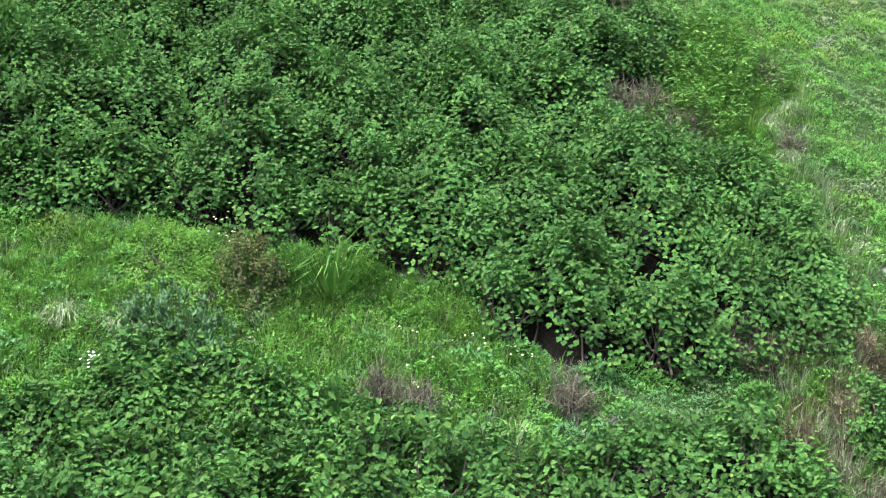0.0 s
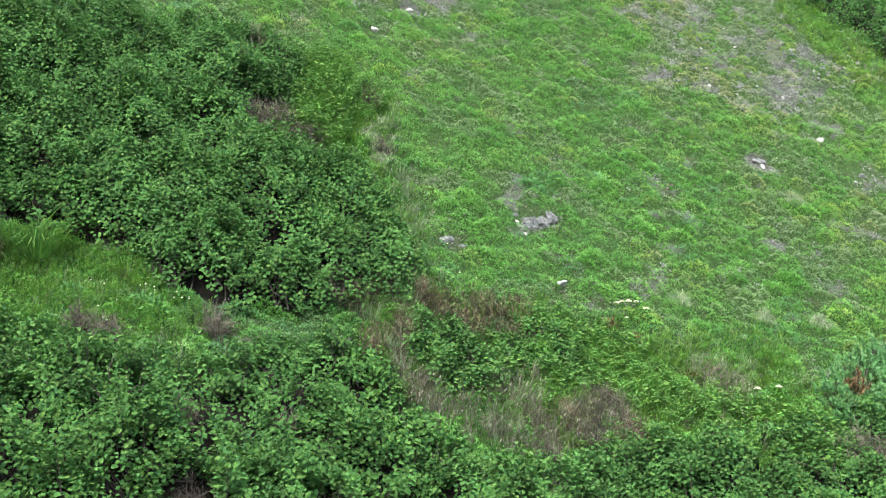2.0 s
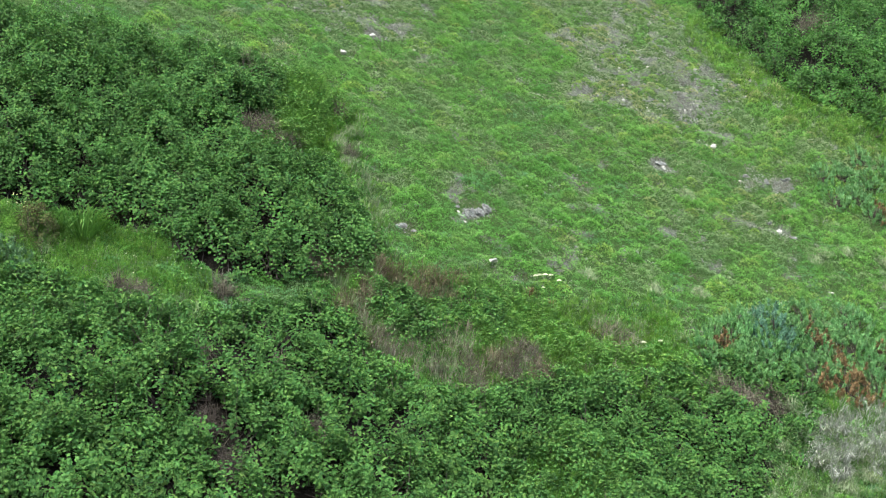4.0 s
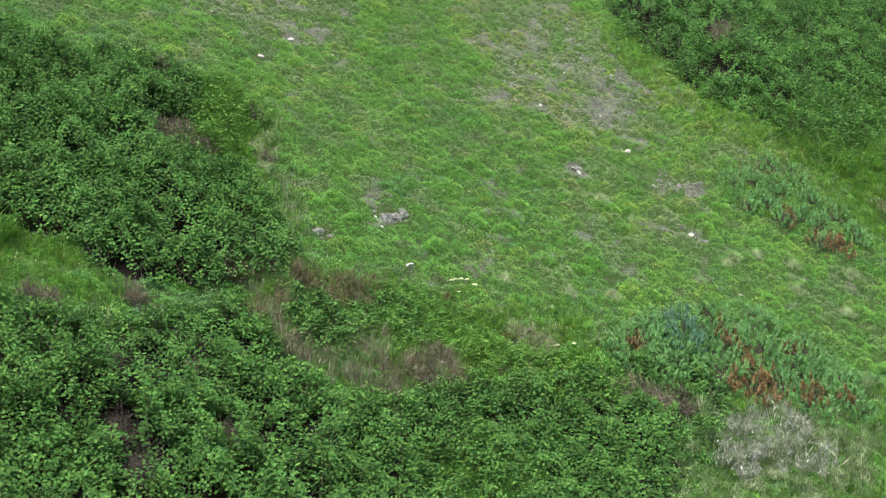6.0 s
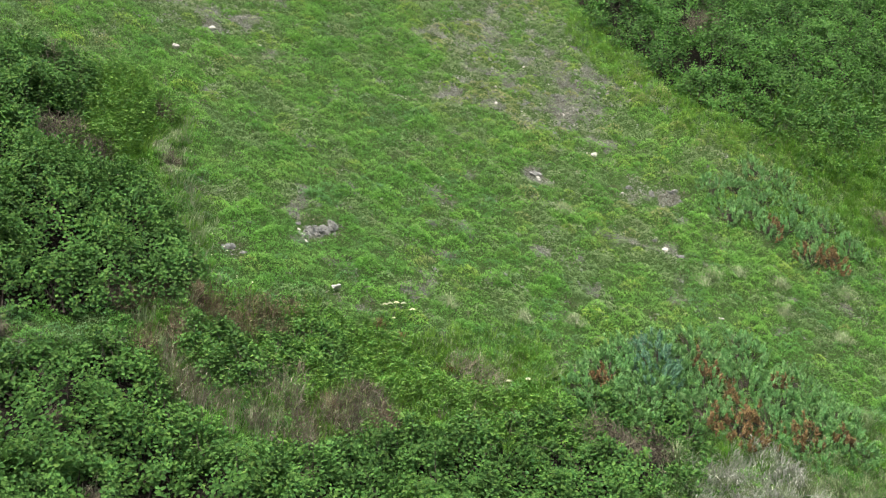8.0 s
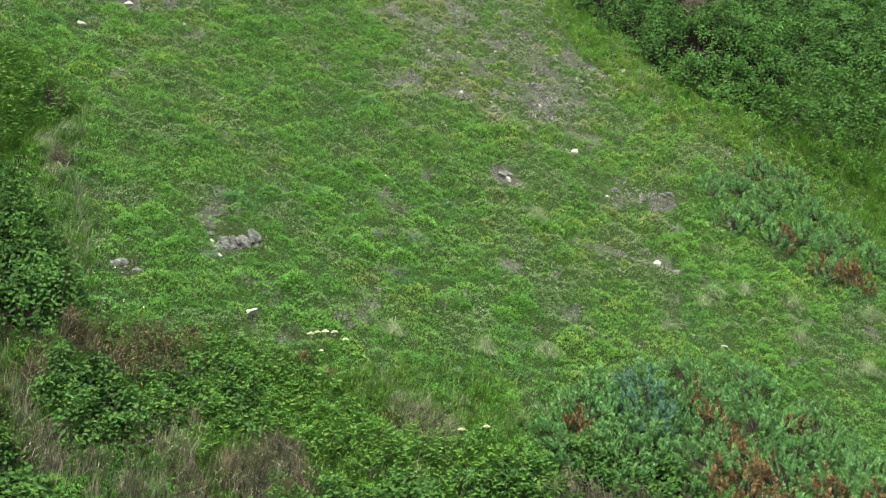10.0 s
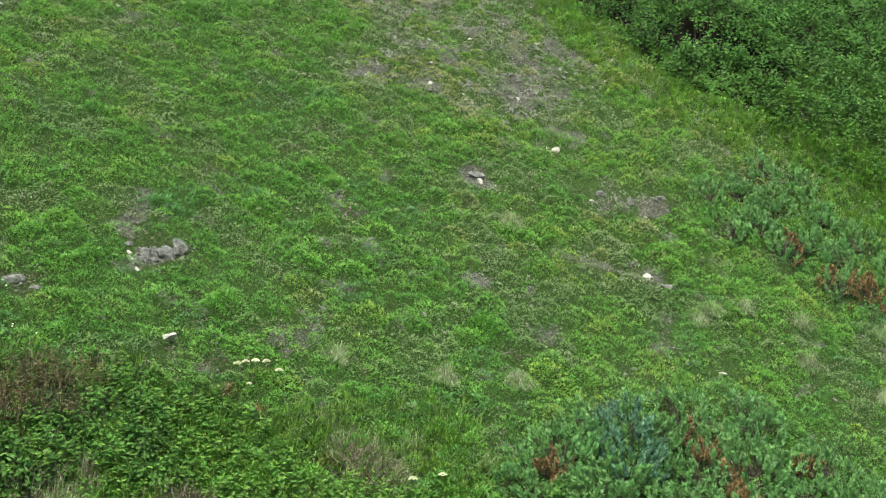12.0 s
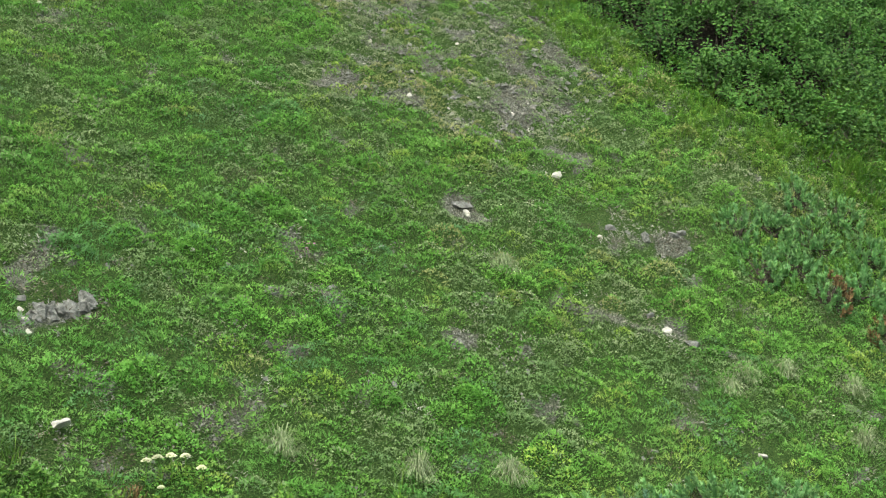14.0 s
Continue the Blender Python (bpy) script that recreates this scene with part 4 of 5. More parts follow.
# ---- dwarf pines ----
def dwarf_pine(seed, x, y, radius, height, mat, label, rust=()):
    """Upright bushy shoots on spreading limbs; some shoots are dead and rust-red."""
    rng = np.random.default_rng(seed)
    ob = thing("dwarf_pine", x, y, label, "shrub", "dwarf pines")
    n = int(105 * radius * radius / 0.36)
    a, r = rng.uniform(0, 6.283, n), np.sqrt(rng.uniform(0, 1, n))
    px, py = x + radius * r * np.cos(a), y + radius * r * np.sin(a)
    foot = np.stack([px, py, hill(px, py) + height * (1 - 0.7 * r**2.2) * rng.uniform(0.35, 1.0, n)], -1)
    axis = unit(np.stack([np.cos(a) * r * 0.5, np.sin(a) * r * 0.5 - 0.15, np.ones(n)], -1) + rng.normal(0, 0.2, (n, 3)))
    dead = np.zeros(n, bool)
    for rx, ry, rr in rust:
        dead |= (px - rx) ** 2 + (py - ry) ** 2 < rr * rr * rng.uniform(-0.25, 1.75, n)
    live_mesh, dead_mesh, wood = Pieces(), Pieces(), Pieces()
    k = 30
    for out, some in ((live_mesh, ~dead), (dead_mesh, dead)):
        f, ax = foot[some], axis[some]
        m = len(f)
        if not m:
            continue
        s = rng.uniform(0, 1, (m, k))
        turn = rng.uniform(0, 6.283, (m, k))
        e1 = unit(np.cross(ax, np.array([0.9, 0.2, 0.1])))
        e2 = np.cross(ax, e1)
        around = np.cos(turn)[..., None] * e1[:, None] + np.sin(turn)[..., None] * e2[:, None]
        base = f[:, None] + ax[:, None] * (s[..., None] * 0.16)
        way = unit(ax[:, None] * (0.55 + 0.75 * s[..., None]) + around * 0.8)
        L = rng.uniform(0.055, 0.085, (m, k))
        small_leaves(out, base.reshape(-1, 3), way.reshape(-1, 3), around.reshape(-1, 3) + 0.3, L.ravel(), np.full(m * k, 0.027))
    some = rng.choice(n, min(n, 40), replace=False)
    root = np.array([x, y, float(hill(x, y)) - 0.03]) + rng.normal(0, 0.05, (len(some), 3)) * (1, 1, 0)
    rods(wood, root, foot[some], 0.016, 0.005)
    back = Matrix.Translation(-ob.location)
    for name, pieces, m, tag in (("crown", live_mesh, mat, ""), ("dead_crown", dead_mesh, M_RUST, "rust-red dead needles"), ("trunk", wood, M_BARK, "")):
        if pieces.n:
            me = pieces.mesh(name, m)
            me.transform(back)
            part(name, me, ob, tag)
    return ob


RUST_LOW = [(4.59, -1.87, 0.26), (4.98, -2.12, 0.24), (4.98, -2.58, 0.26), (4.48, -3.3, 0.26), (4.91, -3.2, 0.34), (5.34, -3.15, 0.36), (6.33, -2.9, 0.38), (7.28, -2.7, 0.22), (2.16, -3.05, 0.2), (6.28, -1.73, 0.18), (5.3, -2.84, 0.24)]
RUST_HIGH = [(7.53, 3.18, 0.26), (7.81, 2.78, 0.36), (8.5, 2.44, 0.42), (9.11, 2.61, 0.34)]
rng = np.random.default_rng(81)
for i, (x, y) in enumerate(spaced(rng, "pine_low", 0.62)):
    dwarf_pine(200 + i, x, y, 0.55, 0.48, M_PINE, "light green bushy dwarf pine with upright shoots", RUST_LOW)
for i, (x, y) in enumerate(list(spaced(rng, "pine_high", 0.62)) + list(spaced(rng, "pine_dark", 0.6))):
    dwarf_pine(300 + i, x, y, 0.36, 0.32, M_PINE, "green dwarf pine with rust-red dead shoots", RUST_HIGH)
dwarf_pine(401, 3.4, -2.25, 0.6, 0.85, M_BLUE, "blue-green dwarf pine standing above its neighbours")
dwarf_pine(402, -12.4, -9.15, 0.5, 0.22, M_FEATHER, "grey-green low feathery shrub in lush grass")
dwarf_pine(403, -12.0, -9.05, 0.4, 0.18, M_FEATHER, "grey-green low feathery shrub in lush grass")


# ---- stones ----
def block(bm, rng, centre, size, corners=13):
    """Adds an angular broken block to bm: the hull of a few corners, with a rough, chipped surface."""
    p = unit(rng.normal(0, 1, (corners, 3))) * rng.uniform(0.8, 1.05, (corners, 1)) * np.array(size)
    old = set(bm.verts)
    for q in p:
        bm.verts.new(q + np.array(centre))
    hull = bmesh.ops.convex_hull(bm, input=[v for v in bm.verts if v not in old])
    bmesh.ops.delete(bm, geom=list({v for v in hull["geom_interior"] + hull["geom_unused"] if isinstance(v, bmesh.types.BMVert) and v.is_valid}), context="VERTS")
    edges = [e for e in bm.edges if e.verts[0] not in old and e.verts[1] not in old]
    bmesh.ops.subdivide_edges(bm, edges=edges, cuts=1, use_grid_fill=True)
    small = min(size)
    for v in bm.verts:
        if v not in old:
            v.co += small * 0.12 * noise.noise_vector(v.co / small * 1.7)


def stone_mesh(seed, flat=0.55):
    bm = bmesh.new()
    block(bm, np.random.default_rng(seed), (0, 0, 0), (1, 1, flat), 11 + seed % 4)
    me = bpy.data.meshes.new("stone")
    bm.to_mesh(me)
    bm.free()
    return me


STONE_SHAPES = []
for mat, first in ((M_STONE, 1), (M_PALE_STONE, 11), (M_STONE, 21)):
    made = [stone_mesh(k + first, 0.45 + 0.12 * (k % 3)) for k in range(5)]
    for me in made:
        me.materials.append(mat)
    STONE_SHAPES.append(made)
srng = np.random.default_rng(91)


def stone(x, y, size, pale, label, group="", tall=1.0, rise=0.0):
    ob = new("stone", STONE_SHAPES[pale][int(srng.integers(5))])
    n = fall(x, y)
    turn = Vector(n).to_track_quat("Z", "Y").to_matrix().to_4x4() @ pose(0, 0, 0, 0, 0, float(srng.uniform(0, 360)))
    ob.matrix_world = Matrix.Translation((x, y, float(hill(x, y)) + 0.07 * size * tall + rise)) @ turn @ Matrix.Diagonal((size * 0.5, size * 0.4 * float(srng.uniform(0.7, 1.1)), size * 0.45 * tall, 1))
    return tagged(ob, label, "stone", group)


def outcrop(x, y):
    """A low ledge of cracked bedrock lying in the slope: flat blocks side by side, dark cracks between them."""
    g = np.random.default_rng(92)
    bm = bmesh.new()
    for k in range(8):
        u = -0.4 + 0.115 * k
        block(bm, g, (u, g.normal(0, 0.03), g.uniform(-0.03, 0.02)), (0.105, g.uniform(0.14, 0.2), g.uniform(0.085, 0.1)), 26)
    for k in range(5):
        u = -0.3 + 0.16 * k
        block(bm, g, (u, -0.2 + g.normal(0, 0.02), -0.03), (g.uniform(0.07, 0.1), 0.08, 0.07), 12)
    me = bpy.data.meshes.new("rock_outcrop")
    bm.to_mesh(me)
    bm.free()
    me.materials.append(M_STONE)
    ob = new("rock_outcrop", me)
    turn = Vector(fall(x, y)).to_track_quat("Z", "Y").to_matrix().to_4x4()
    ob.matrix_world = Matrix.Translation((x, y, float(hill(x, y)) - 0.015)) @ turn @ pose(0, 0, 0, 0, 0, 14)
    return tagged(ob, "cracked grey ledge of bedrock breaking out of the meadow", "rock")


outcrop(-3.72, -1.45)
stone(-4.0, -1.72, 0.13, 1, "white stone chip at a rock ledge")
stone(-4.1, -1.62, 0.12, 1, "white stone chip at a rock ledge")
stone(-3.92, -1.85, 0.1, 1, "white stone chip at a rock ledge")
stone(-4.15, -1.5, 0.2, 0, "grey broken stone at a rock ledge")
stone(3.03, 4.3, 0.23, 1, "yellowish white stone in the meadow", tall=1.3)
stone(1.36, 3.02, 0.42, 0, "flat light grey stone in the meadow")
stone(1.42, 2.9, 0.2, 1, "pale stone on open soil")
stone(4.42, 1.76, 0.22, 1, "whitish stone in a patch of grey soil", tall=0.9)
stone(4.75, 1.6, 0.3, 0,  "grey stone in a patch of open soil")
stone(4.2, 1.95, 0.2, 0, "small grey stone in open soil")
stone(-7.7, 2.8, 0.32, 1, "white stone at the upper edge of the meadow", tall=1.2)
stone(-7.02, 4.1, 0.36, 1, "long white stone high on the slope")
stone(-3.18, -2.95, 0.24, 1, "small white stone in the grass", tall=1.0, rise=0.12)
stone(3.8, 3.35, 0.24, 0, "grey stone in an open patch of soil")
stone(3.6, 3.2, 0.16, 1, "pale stone in an open patch of soil")
stone(4.1, 3.42, 0.18, 0, "grey stone in an open patch of soil")
stone(4.9, 3.6, 0.3, 0, "grey rock in an open patch of soil")
stone(4.4, 3.45, 0.26, 0, "grey rock in an open patch of soil")
stone(5.05, 3.7, 0.2, 0, "small grey rock in open soil")
stone(5.38, 0.02, 0.16, 1, "small white stone in the herbs", tall=1.4)
stone(-5.37, -2.97, 0.36, 0, "flat grey rock sunk in the grass", tall=0.5)
stone(-5.1, -2.9, 0.3, 0, "grey rock sunk in the grass", tall=0.5)
for x, y in STONES_GREY:
    for _ in range(3):
        stone(x + float(srng.normal(0, 0.15)), y + float(srng.normal(0, 0.1)), float(srng.uniform(0.05, 0.15)), 0, "grey stone half sunk in the meadow", "stones of the meadow", tall=0.7)
for x, y in STONES_PALE:
    stone(x, y, float(srng.uniform(0.08, 0.14)), 1, "small pale stone on open soil", "pale stones of the scree", tall=1.1)
for zone, count in (("scree", 120), ("scree_left", 30)):
    for x, y in spots(srng, zone, 12)[:count]:
        stone(float(x), float(y), float(srng.uniform(0.06, 0.2)), 2 if srng.uniform(0, 1) < 0.9 else 1, "grey scree stone on bare soil", "stones of the scree", tall=0.8)


def gravel(zone, per_m2, seed, least, small=0.01, large=0.038):
    g = np.random.default_rng(seed)
    x, y = spots(g, zone, per_m2).T
    keep = bareness(x, y) > least
    x, y = x[keep], y[keep]
    m = len(x)
    s = g.uniform(small, large, m)[:, None]
    c = np.stack([x, y, hill(x, y) + 0.01], -1)
    turn = g.uniform(0, 6.283, m)
    u = np.stack([np.cos(turn), np.sin(turn), 0 * turn], -1)
    v = np.stack([-np.sin(turn), np.cos(turn), 0.6 + 0 * turn], -1)
    w = np.stack([0 * turn, -0.3 + 0 * turn, 1 + 0 * turn], -1)
    out = Pieces()
    out.add(np.stack([c + s * u, c + s * v * 0.7, c - s * u * 0.8, c - s * v * 0.7, c + s * w * 0.7], 1), [(0, 1, 4), (1, 2, 4), (2, 3, 4), (3, 0, 4)])
    return tagged(new("gravel", out.mesh("gravel", M_GRAVEL)), "fine grey gravel on the bare slope", "gravel", kind="stuff")


gravel("scree", 260, 95, 0.56)
gravel("scree", 14, 98, 0.5, 0.035, 0.085)
gravel("scree_left", 14, 99, 0.5, 0.035, 0.085)
gravel("scree_left", 260, 96, 0.56)
gravel("meadow", 260, 97, 0.72)


# ---- flowers ----
def umbel(seed, x, y, tall, head):
    """A stalk with a domed white flower head of many florets."""
    g = np.random.default_rng(seed)
    ob = thing("umbel_flower", x, y, "white domed umbel flower on a green stalk", "flower", "umbels in the meadow")
    top = np.array([float(g.normal(0, 0.03)), -0.04, tall])
    stalk, flor, leaf = Pieces(), Pieces(), Pieces()
    rods(stalk, np.zeros((1, 3)), top[None], 0.008, 0.005)
    n = 70
    a, r = g.uniform(0, 6.283, n), np.sqrt(g.uniform(0, 1, n))
    p = top + np.stack([np.cos(a) * r * head / 2, np.sin(a) * r * head / 2, 0.025 + 0.3 * head * (1 - r**2)], -1)
    rods(stalk, np.repeat(top[None], 14, 0), p[:14], 0.002, 0.0015)
    for flip in (0, 1.57):
        small_leaves(flor, p - 0.011 * np.stack([np.cos(a + flip), np.sin(a + flip), 0 * a], -1), np.stack([np.cos(a + flip), np.sin(a + flip), 0 * a], -1), np.stack([0 * a, -0.5 + 0 * a, 1 + 0 * a], -1), np.full(n, 0.024), np.full(n, 0.024))
    b = g.uniform(0, 6.283, 6)
    way = unit(np.stack([np.cos(b), np.sin(b), 0.6 + 0 * b], -1))
    broad_leaves(leaf, np.stack([0 * b, 0 * b, g.uniform(0.02, 0.6, 6) * tall], -1), way, np.array([0, -0.2, 1.0]) + 0 * way, np.full(6, 0.08), np.full(6, 0.03))
    part("stalk", stalk.mesh("stalk", M_GRASS), ob)
    part("flower_head", flor.mesh("flower_head", M_WHITE), ob, "white flower head")
    part("foliage", leaf.mesh("foliage", M_FRESH), ob)
    return ob


for i, (x, y, tall) in enumerate(((-2.21, -3.21, 0.28), (-2.06, -3.11, 0.28), (-1.97, -3.04, 0.28), (-1.83, -2.97, 0.29), (-1.64, -3.0, 0.26), (-2.05, -3.3, 0.16))):
    umbel(500 + i, x, y, tall, 0.11 if i < 5 else 0.07)
umbel(510, 0.23, -3.88, 0.26, 0.12)
umbel(511, 0.66, -3.7, 0.26, 0.1)


def blossoms(seed, places, spread, count, label, mat, low=0.16, high=0.3):
    g = np.random.default_rng(seed)
    out = Pieces()
    for x, y in places:
        px, py = x + g.normal(0, spread, count), y + g.normal(0, spread * 0.6, count)
        c = np.stack([px, py, hill(px, py) + g.uniform(low, high, count)], -1)
        for flip in (0, 1.05, 2.09):
            d = np.stack([np.cos(flip) + 0 * px, np.sin(flip) * 0.8 + 0 * px, np.sin(flip) * 0.5 + 0 * px], -1)
            small_leaves(out, c - 0.016 * d, d, np.stack([0 * px, -0.6 + 0 * px, 1 + 0 * px], -1), np.full(count, 0.032), np.full(count, 0.02))
    return tagged(new("small_blossoms", out.mesh("small_blossoms", mat)), label, "flowers", kind="stuff")


blossoms(601, [(-12.63, -7.86), (-12.49, -7.83), (-13.03, -8.23), (-13.88, -8.26), (-10.17, -7.62), (-9.91, -7.42), (-9.26, -7.29), (-9.89, -8.34), (-9.05, -7.33), (-14.34, -8.35)], 0.2, 4, "small pale blossoms scattered in the lush grass", M_WHITE)
blossoms(602, [(-5.5, -3.6), (-5.3, -3.9), (-1.0, 1.5), (2.0, 3.0), (6.5, 1.0), (5.0, -4.5), (8.0, 6.0)], 0.5, 6, "small white blossoms in the meadow", M_WHITE)


blossoms(603, [(-12.66, -10.05)], 0.05, 16, "cluster of small lilac-white blossoms in lush grass", M_LILAC, 0.2, 0.34)
blossoms(605, [(-0.88, 0.94)], 0.06, 8, "small clump of pink blossoms in the meadow", M_PINK, 0.12, 0.24)
blossoms(604, [(-12.85, -8.42), (-12.51, -8.1), (-12.35, -8.12), (-12.25, -8.15)], 0.1, 3, "pale yellow blossoms round a bronze bush", M_YELLOW, 0.55, 0.8)


# ---- dead shrubs ----
def dead_shrub(seed, x, y, radius, tall, label, mat=M_TWIG):
    g = np.random.default_rng(seed)
    ob = thing("dead_shrub", x, y, label, "dead shrub", "dead shrubs")
    out, stem = Pieces(), Pieces()
    n = int(150 * radius / 0.5)
    a, r = g.uniform(0, 6.283, n), g.uniform(0, 1, n) ** 0.7
    root = np.stack([g.normal(0, 0.25 * radius, n), g.normal(0, 0.2 * radius, n), 0 * a], -1)
    root[:, 2] = hill(x + root[:, 0], y + root[:, 1]) - float(hill(x, y)) - 0.02
    tip = np.stack([np.cos(a) * r * radius, np.sin(a) * r * radius, 0 * a], -1)
    tip[:, 2] = hill(x + tip[:, 0], y + tip[:, 1]) - float(hill(x, y)) + tall * g.uniform(0.35, 1.1, n) * (1 - 0.4 * r)
    knee = 0.5 * (root + tip) + g.normal(0, 0.07, (n, 3))
    rods(stem, root, knee, 0.008, 0.005)
    rods(out, knee, tip, 0.0055, 0.0025)
    for _ in range(3):
        k = g.uniform(0.2, 0.9, (n, 1))
        at = knee * (1 - k) + tip * k
        rods(out, at, at + g.normal(0, 0.09, (n, 3)) + np.array([0, 0, 0.06]), 0.004, 0.002)
    part("stem", stem.mesh("stem", M_BARK), ob)
    part("crown", out.mesh("crown", mat), ob)
    return ob


for i, (x, y, r, h, label) in enumerate((
        (-9.2, -2.4, 0.58, 0.72, "dark brown leafless dead shrub in the alder thicket"), (-8.78, -2.1, 0.55, 0.72, "dark brown leafless dead shrub in the alder thicket"), (-8.2, -2.0, 0.4, 0.5, "grey-brown leafless twigs at the edge of the thicket"),
        (-9.65, -0.7, 0.4, 1.25, "brown leafless shrub among alders"), (-9.3, -0.4, 0.35, 1.15, "brown leafless shrub among alders"), (7.75, 10.9, 0.5, 1.0, "grey-brown bare shrub in the far thicket"), (7.2, 10.1, 0.7, 0.9, "grey-brown bare shrub in the far thicket"),
        (1.95, -4.3, 0.5, 0.45, "grey dead twigs above low alders"), (2.45, -4.35, 0.5, 0.42, "grey dead twigs above low alders"), (3.05, -4.1, 0.5, 0.42, "grey dead twigs above low alders"), (-2.71, -5.98, 0.45, 0.4, "brown dead twigs between grass and alders"), (-2.2, -5.6, 0.4, 0.35, "brown dead twigs between grass and alders"),
        (-7.95, -10.4, 0.3, 0.5, "dark bare stems in a gap of the alders"), (-7.4, -11.1, 0.35, 0.5, "dark bare stems in a gap of the alders"), (-6.2, -9.55, 0.28, 0.5, "bare brown stems in a gap of the alders"), (-7.05, -8.45, 0.22, 0.5, "bare brown stems in a gap of the alders"), (-8.4, -9.1, 0.25, 0.5, "bare brown stems in a gap of the alders"), (-3.26, -7.45, 0.22, 0.4, "bare stems among low alders"),
        (-10.95, -6.55, 0.4, 0.45, "dark bare stems under the alder canopy"), (-10.2, -6.3, 0.35, 0.5, "dark bare stems under the alder canopy"),
        (-10.2, -8.55, 0.28, 0.45, "brown dead twigs in the grass"), (-9.8, -8.4, 0.24, 0.42, "reddish dead twigs in the grass"), (-8.5, -7.3, 0.3, 0.4, "brown dead twigs in the grass"), (-6.97, -5.56, 0.35, 0.5, "reddish dead twigs at the foot of the thicket"),
        (10.78, 4.3, 0.4, 0.5, "grey dead bush in tall grass"), (-0.5, -3.65, 0.5, 0.12, "flattened dry brown stalks in the grass"), (-0.1, -3.7, 0.4, 0.12, "flattened dry brown stalks in the grass"), (-7.33, 0.0, 0.38, 0.42, "reddish withered bush beside the meadow"), (-6.85, -1.35, 0.25, 0.3, "brown withered bush beside the meadow"))):
    dead_shrub(700 + i, x, y, r, h, label, M_BARK if label.startswith("dark bare") else M_STRAW if label.startswith("flattened") else M_TWIG)


for i, (x, y) in enumerate(spaced(np.random.default_rng(63), "dry_mid", 0.58)):
    dead_shrub(740 + i, float(x), float(y), 0.27, 0.46, "reddish brown withered bush at the foot of the thicket", M_RED_STALK)
for i, (x, y) in enumerate(spaced(np.random.default_rng(64), "dry_low", 0.5)):
    dead_shrub(760 + i, float(x), float(y), 0.36, 0.36, "pinkish brown withered bush among low alders", M_RED_STALK if i % 2 else M_TWIG)


# ---- a bronze-leaved bush and grass tussocks ----
def bronze_bush(x, y):
    g = np.random.default_rng(61)
    ob = alder(g, x, y, 0.45, 0.85, 0.04, 260, M_RED_LEAF, "bronze-brown small-leaved bush in lush grass", "bronze bushes")
    ob.name = "bronze_bush"
    return ob


bronze_bush(-12.0, -8.15)
leafy = np.random.default_rng(62)
for x, y in ((-12.7, -8.35), (-13.05, -8.45), (-12.35, -8.6)):
    alder(leafy, x, y, 0.5, 0.42, 0.032, 300, M_GRASS, "low bright green fine-leaved bush beside a bronze bush", "leafy bushes")


def tussock(seed, x, y, radius, length, width, mat, label, n=160, group="tussocks", droop=0.0):
    g = np.random.default_rng(seed)
    ob_at = np.array([x, y, float(hill(x, y))])
    a, r = g.uniform(0, 6.283, n), g.uniform(0, 1, n)
    base = np.stack([np.cos(a) * r * radius * 0.35, np.sin(a) * r * radius * 0.35, 0 * a], -1)
    base[:, 2] = hill(x + base[:, 0], y + base[:, 1]) - ob_at[2] - 0.01
    way = unit(np.stack([np.cos(a) * (0.2 + 0.75 * r), np.sin(a) * (0.2 + 0.75 * r) - 0.1, np.ones(n)], -1))
    bend = np.stack([np.cos(a) * 0.6, np.sin(a) * 0.6 - 0.2, -g.uniform(0.1, 1.5, n) - droop], -1)
    out = Pieces()
    blades(out, base, way, length * g.uniform(0.6, 1.15, n), np.full(n, width), bend)
    ob = new("grass_tussock", out.mesh("grass_tussock", mat))
    ob.location = ob_at
    return tagged(ob, label, "grass tussock", group)


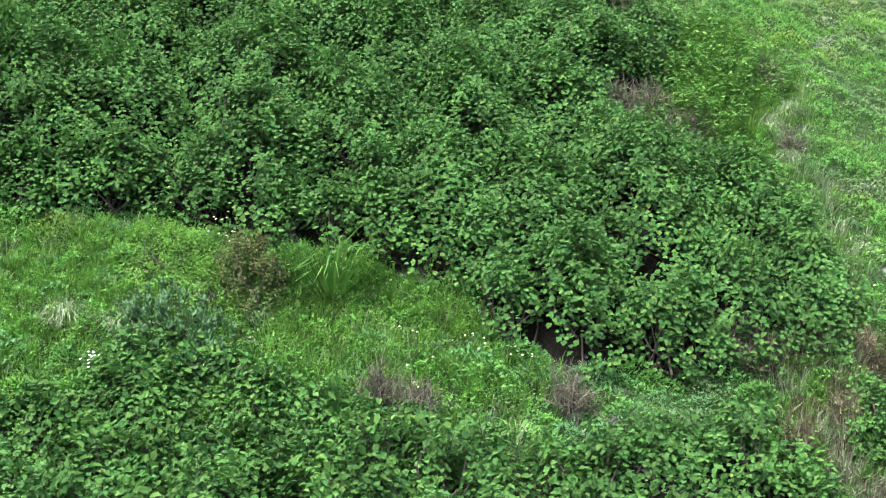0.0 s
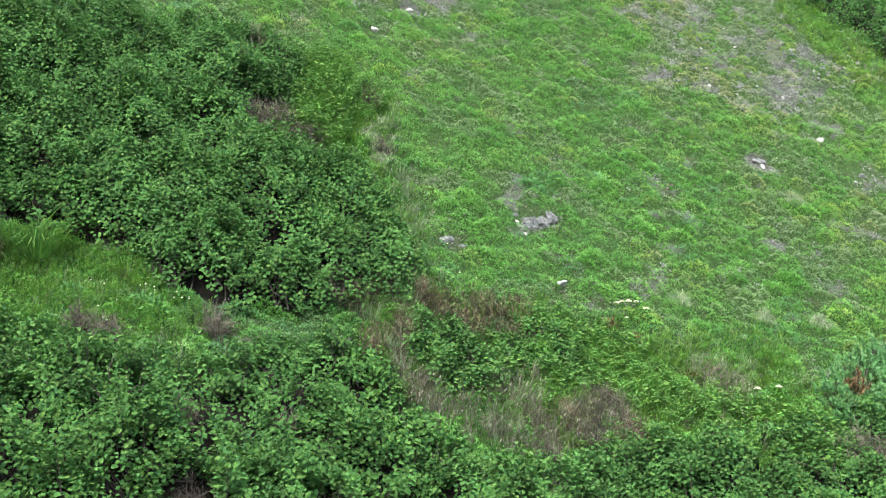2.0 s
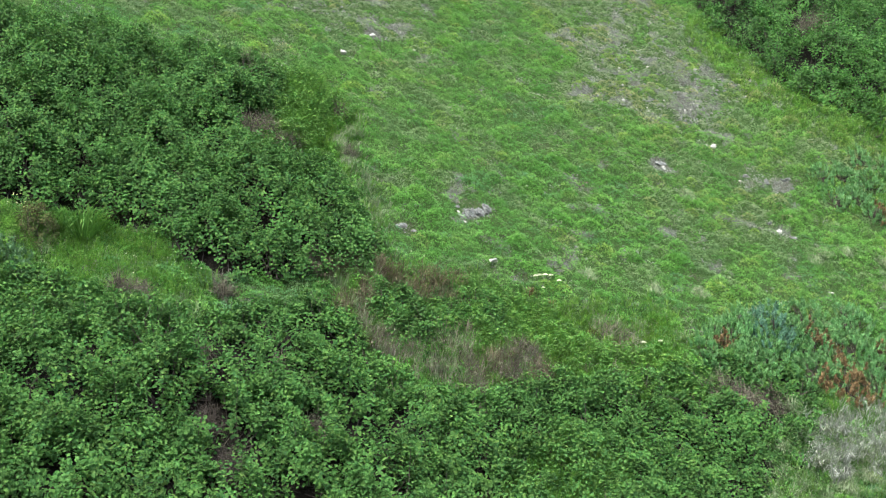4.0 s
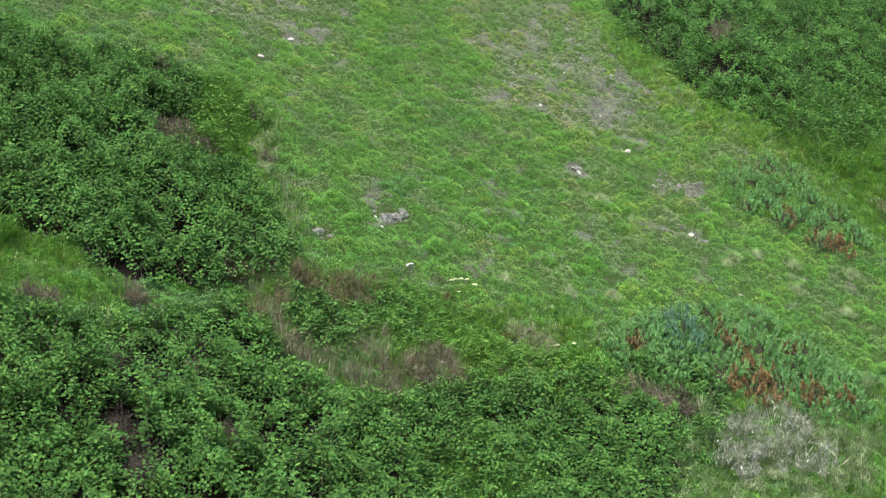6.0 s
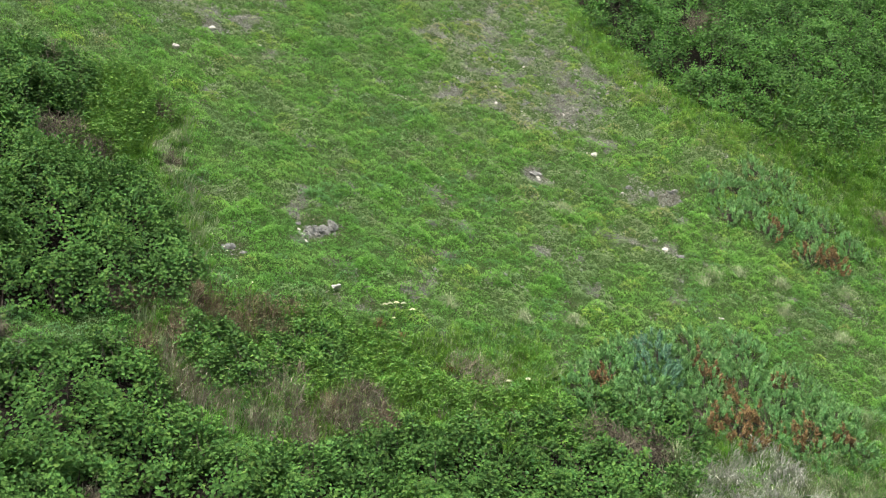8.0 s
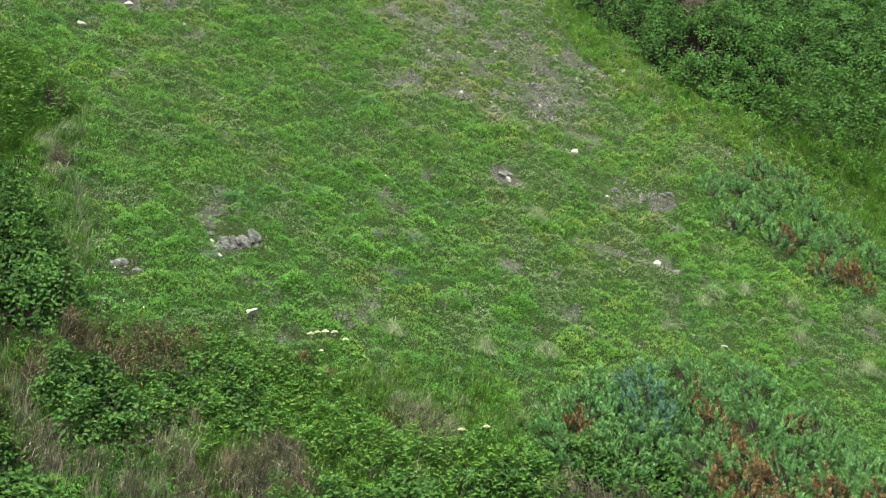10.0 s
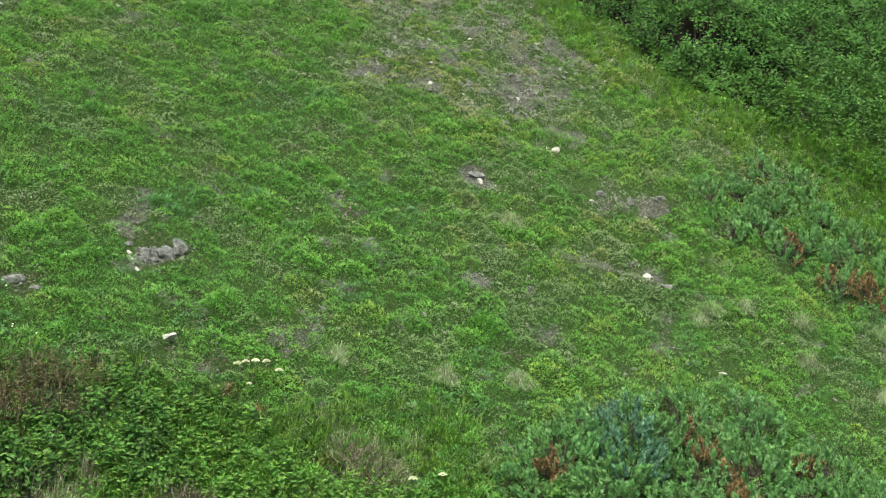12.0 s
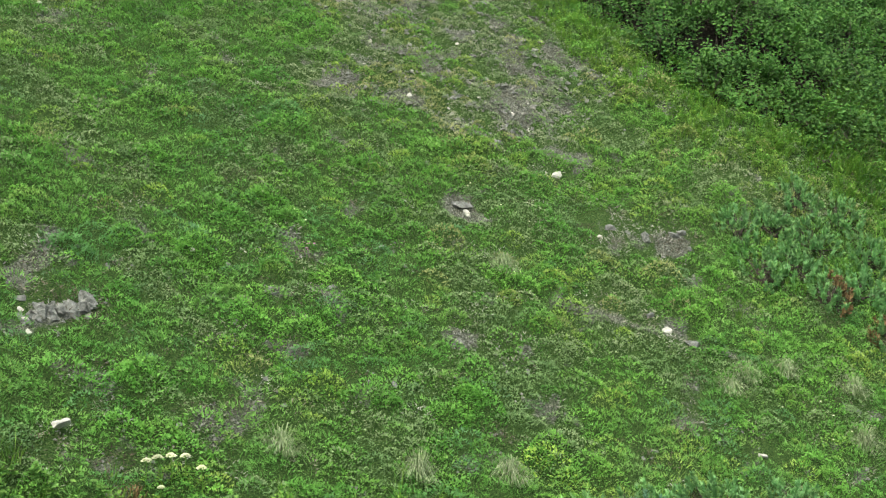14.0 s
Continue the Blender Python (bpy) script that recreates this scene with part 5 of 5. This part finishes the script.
tussock(801, -11.3, -7.55, 0.4, 1.05, 0.02, M_FORB, "tall bright green tussock with broad arching blades", 170)
tussock(802, -11.7, -7.6, 0.3, 0.7, 0.018, M_FORB, "tall green tussock with arching blades", 70)
tussock(803, -11.15, -7.2, 0.25, 0.6, 0.018, M_GRASS, "green tussock at the foot of the thicket", 110)
TUSSOCKS = [(-7.25, -1.05), (-7.2, -0.95), (5.21, 1.03), (6.16, 1.61), (7.18, 1.58), (8.88, 1.89), (1.96, 1.96), (-0.92, -2.07), (1.83, -1.47), (7.02, 0.72), (0.7, -1.81), (5.5, 1.3), (-7.0, -0.47), (-6.85, -1.5), (4.9, -5.15), (6.4, -3.82), (7.35, -3.65), (9.54, 0.15), (8.31, 0.42), (-13.4, -9.6), (-12.5, -8.6), (-12.9, -9.3), (7.1, -4.4), (6.4, -4.6), (5.7, -5.4), (4.3, -5.6)]
for i, (x, y) in enumerate(TUSSOCKS):
    tussock(820 + i, x, y, 0.5, 0.32, 0.008, M_PALE, "pale dry-tipped grass tussock in the meadow", 300, "pale tussocks", 1.2)

for i, (x, y) in enumerate(((-1.9, -3.45), (-2.3, -3.4), (-0.9, -3.75), (-0.3, -3.8), (0.4, -4.2))):
    tussock(850 + i, x, y, 0.4, 0.2, 0.02, M_RUST, "reddish brown withered fern in the herbs", 60, "withered ferns")

trng = np.random.default_rng(77)
for i, (x, y) in enumerate(spaced(trng, "grass_corner", 0.62)):
    tussock(860 + i, float(x), float(y), 0.4, float(trng.uniform(0.4, 0.6)), 0.011, M_PALE if i % 5 else M_GRASS, "soft pale green drooping grass tussock below the pines", 150, "soft tussocks")


def bleached_branch(x, y):
    """A forked dead branch, bare of bark."""
    ob = thing("bleached_branch", x, y, "bleached grey-white forked dead branch on dry grass", "branch")
    out = Pieces()
    z0 = float(hill(x, y))

    def run(pts, r0, r1):
        p = np.array(pts)
        p[:, 2] += hill(x + p[:, 0], y + p[:, 1]) - z0
        rad = np.linspace(r0, r1, len(p))
        for k in range(len(p) - 1):
            rods(out, p[k : k + 1], p[k + 1 : k + 2], rad[k], rad[k + 1])

    run([(0.0, 0.2, 0.16), (0.16, 0.02, 0.14), (0.14, -0.2, 0.1), (0.02, -0.42, 0.06), (-0.05, -0.6, 0.04)], 0.01, 0.02)
    run([(0.16, 0.02, 0.14), (-0.15, 0.1, 0.2), (-0.4, 0.05, 0.24)], 0.012, 0.006)
    run([(0.14, -0.2, 0.1), (0.34, -0.1, 0.16), (0.5, 0.05, 0.2)], 0.01, 0.005)
    part("wood", out.mesh("wood", M_BLEACHED), ob)
    return ob


bleached_branch(6.35, -4.3)
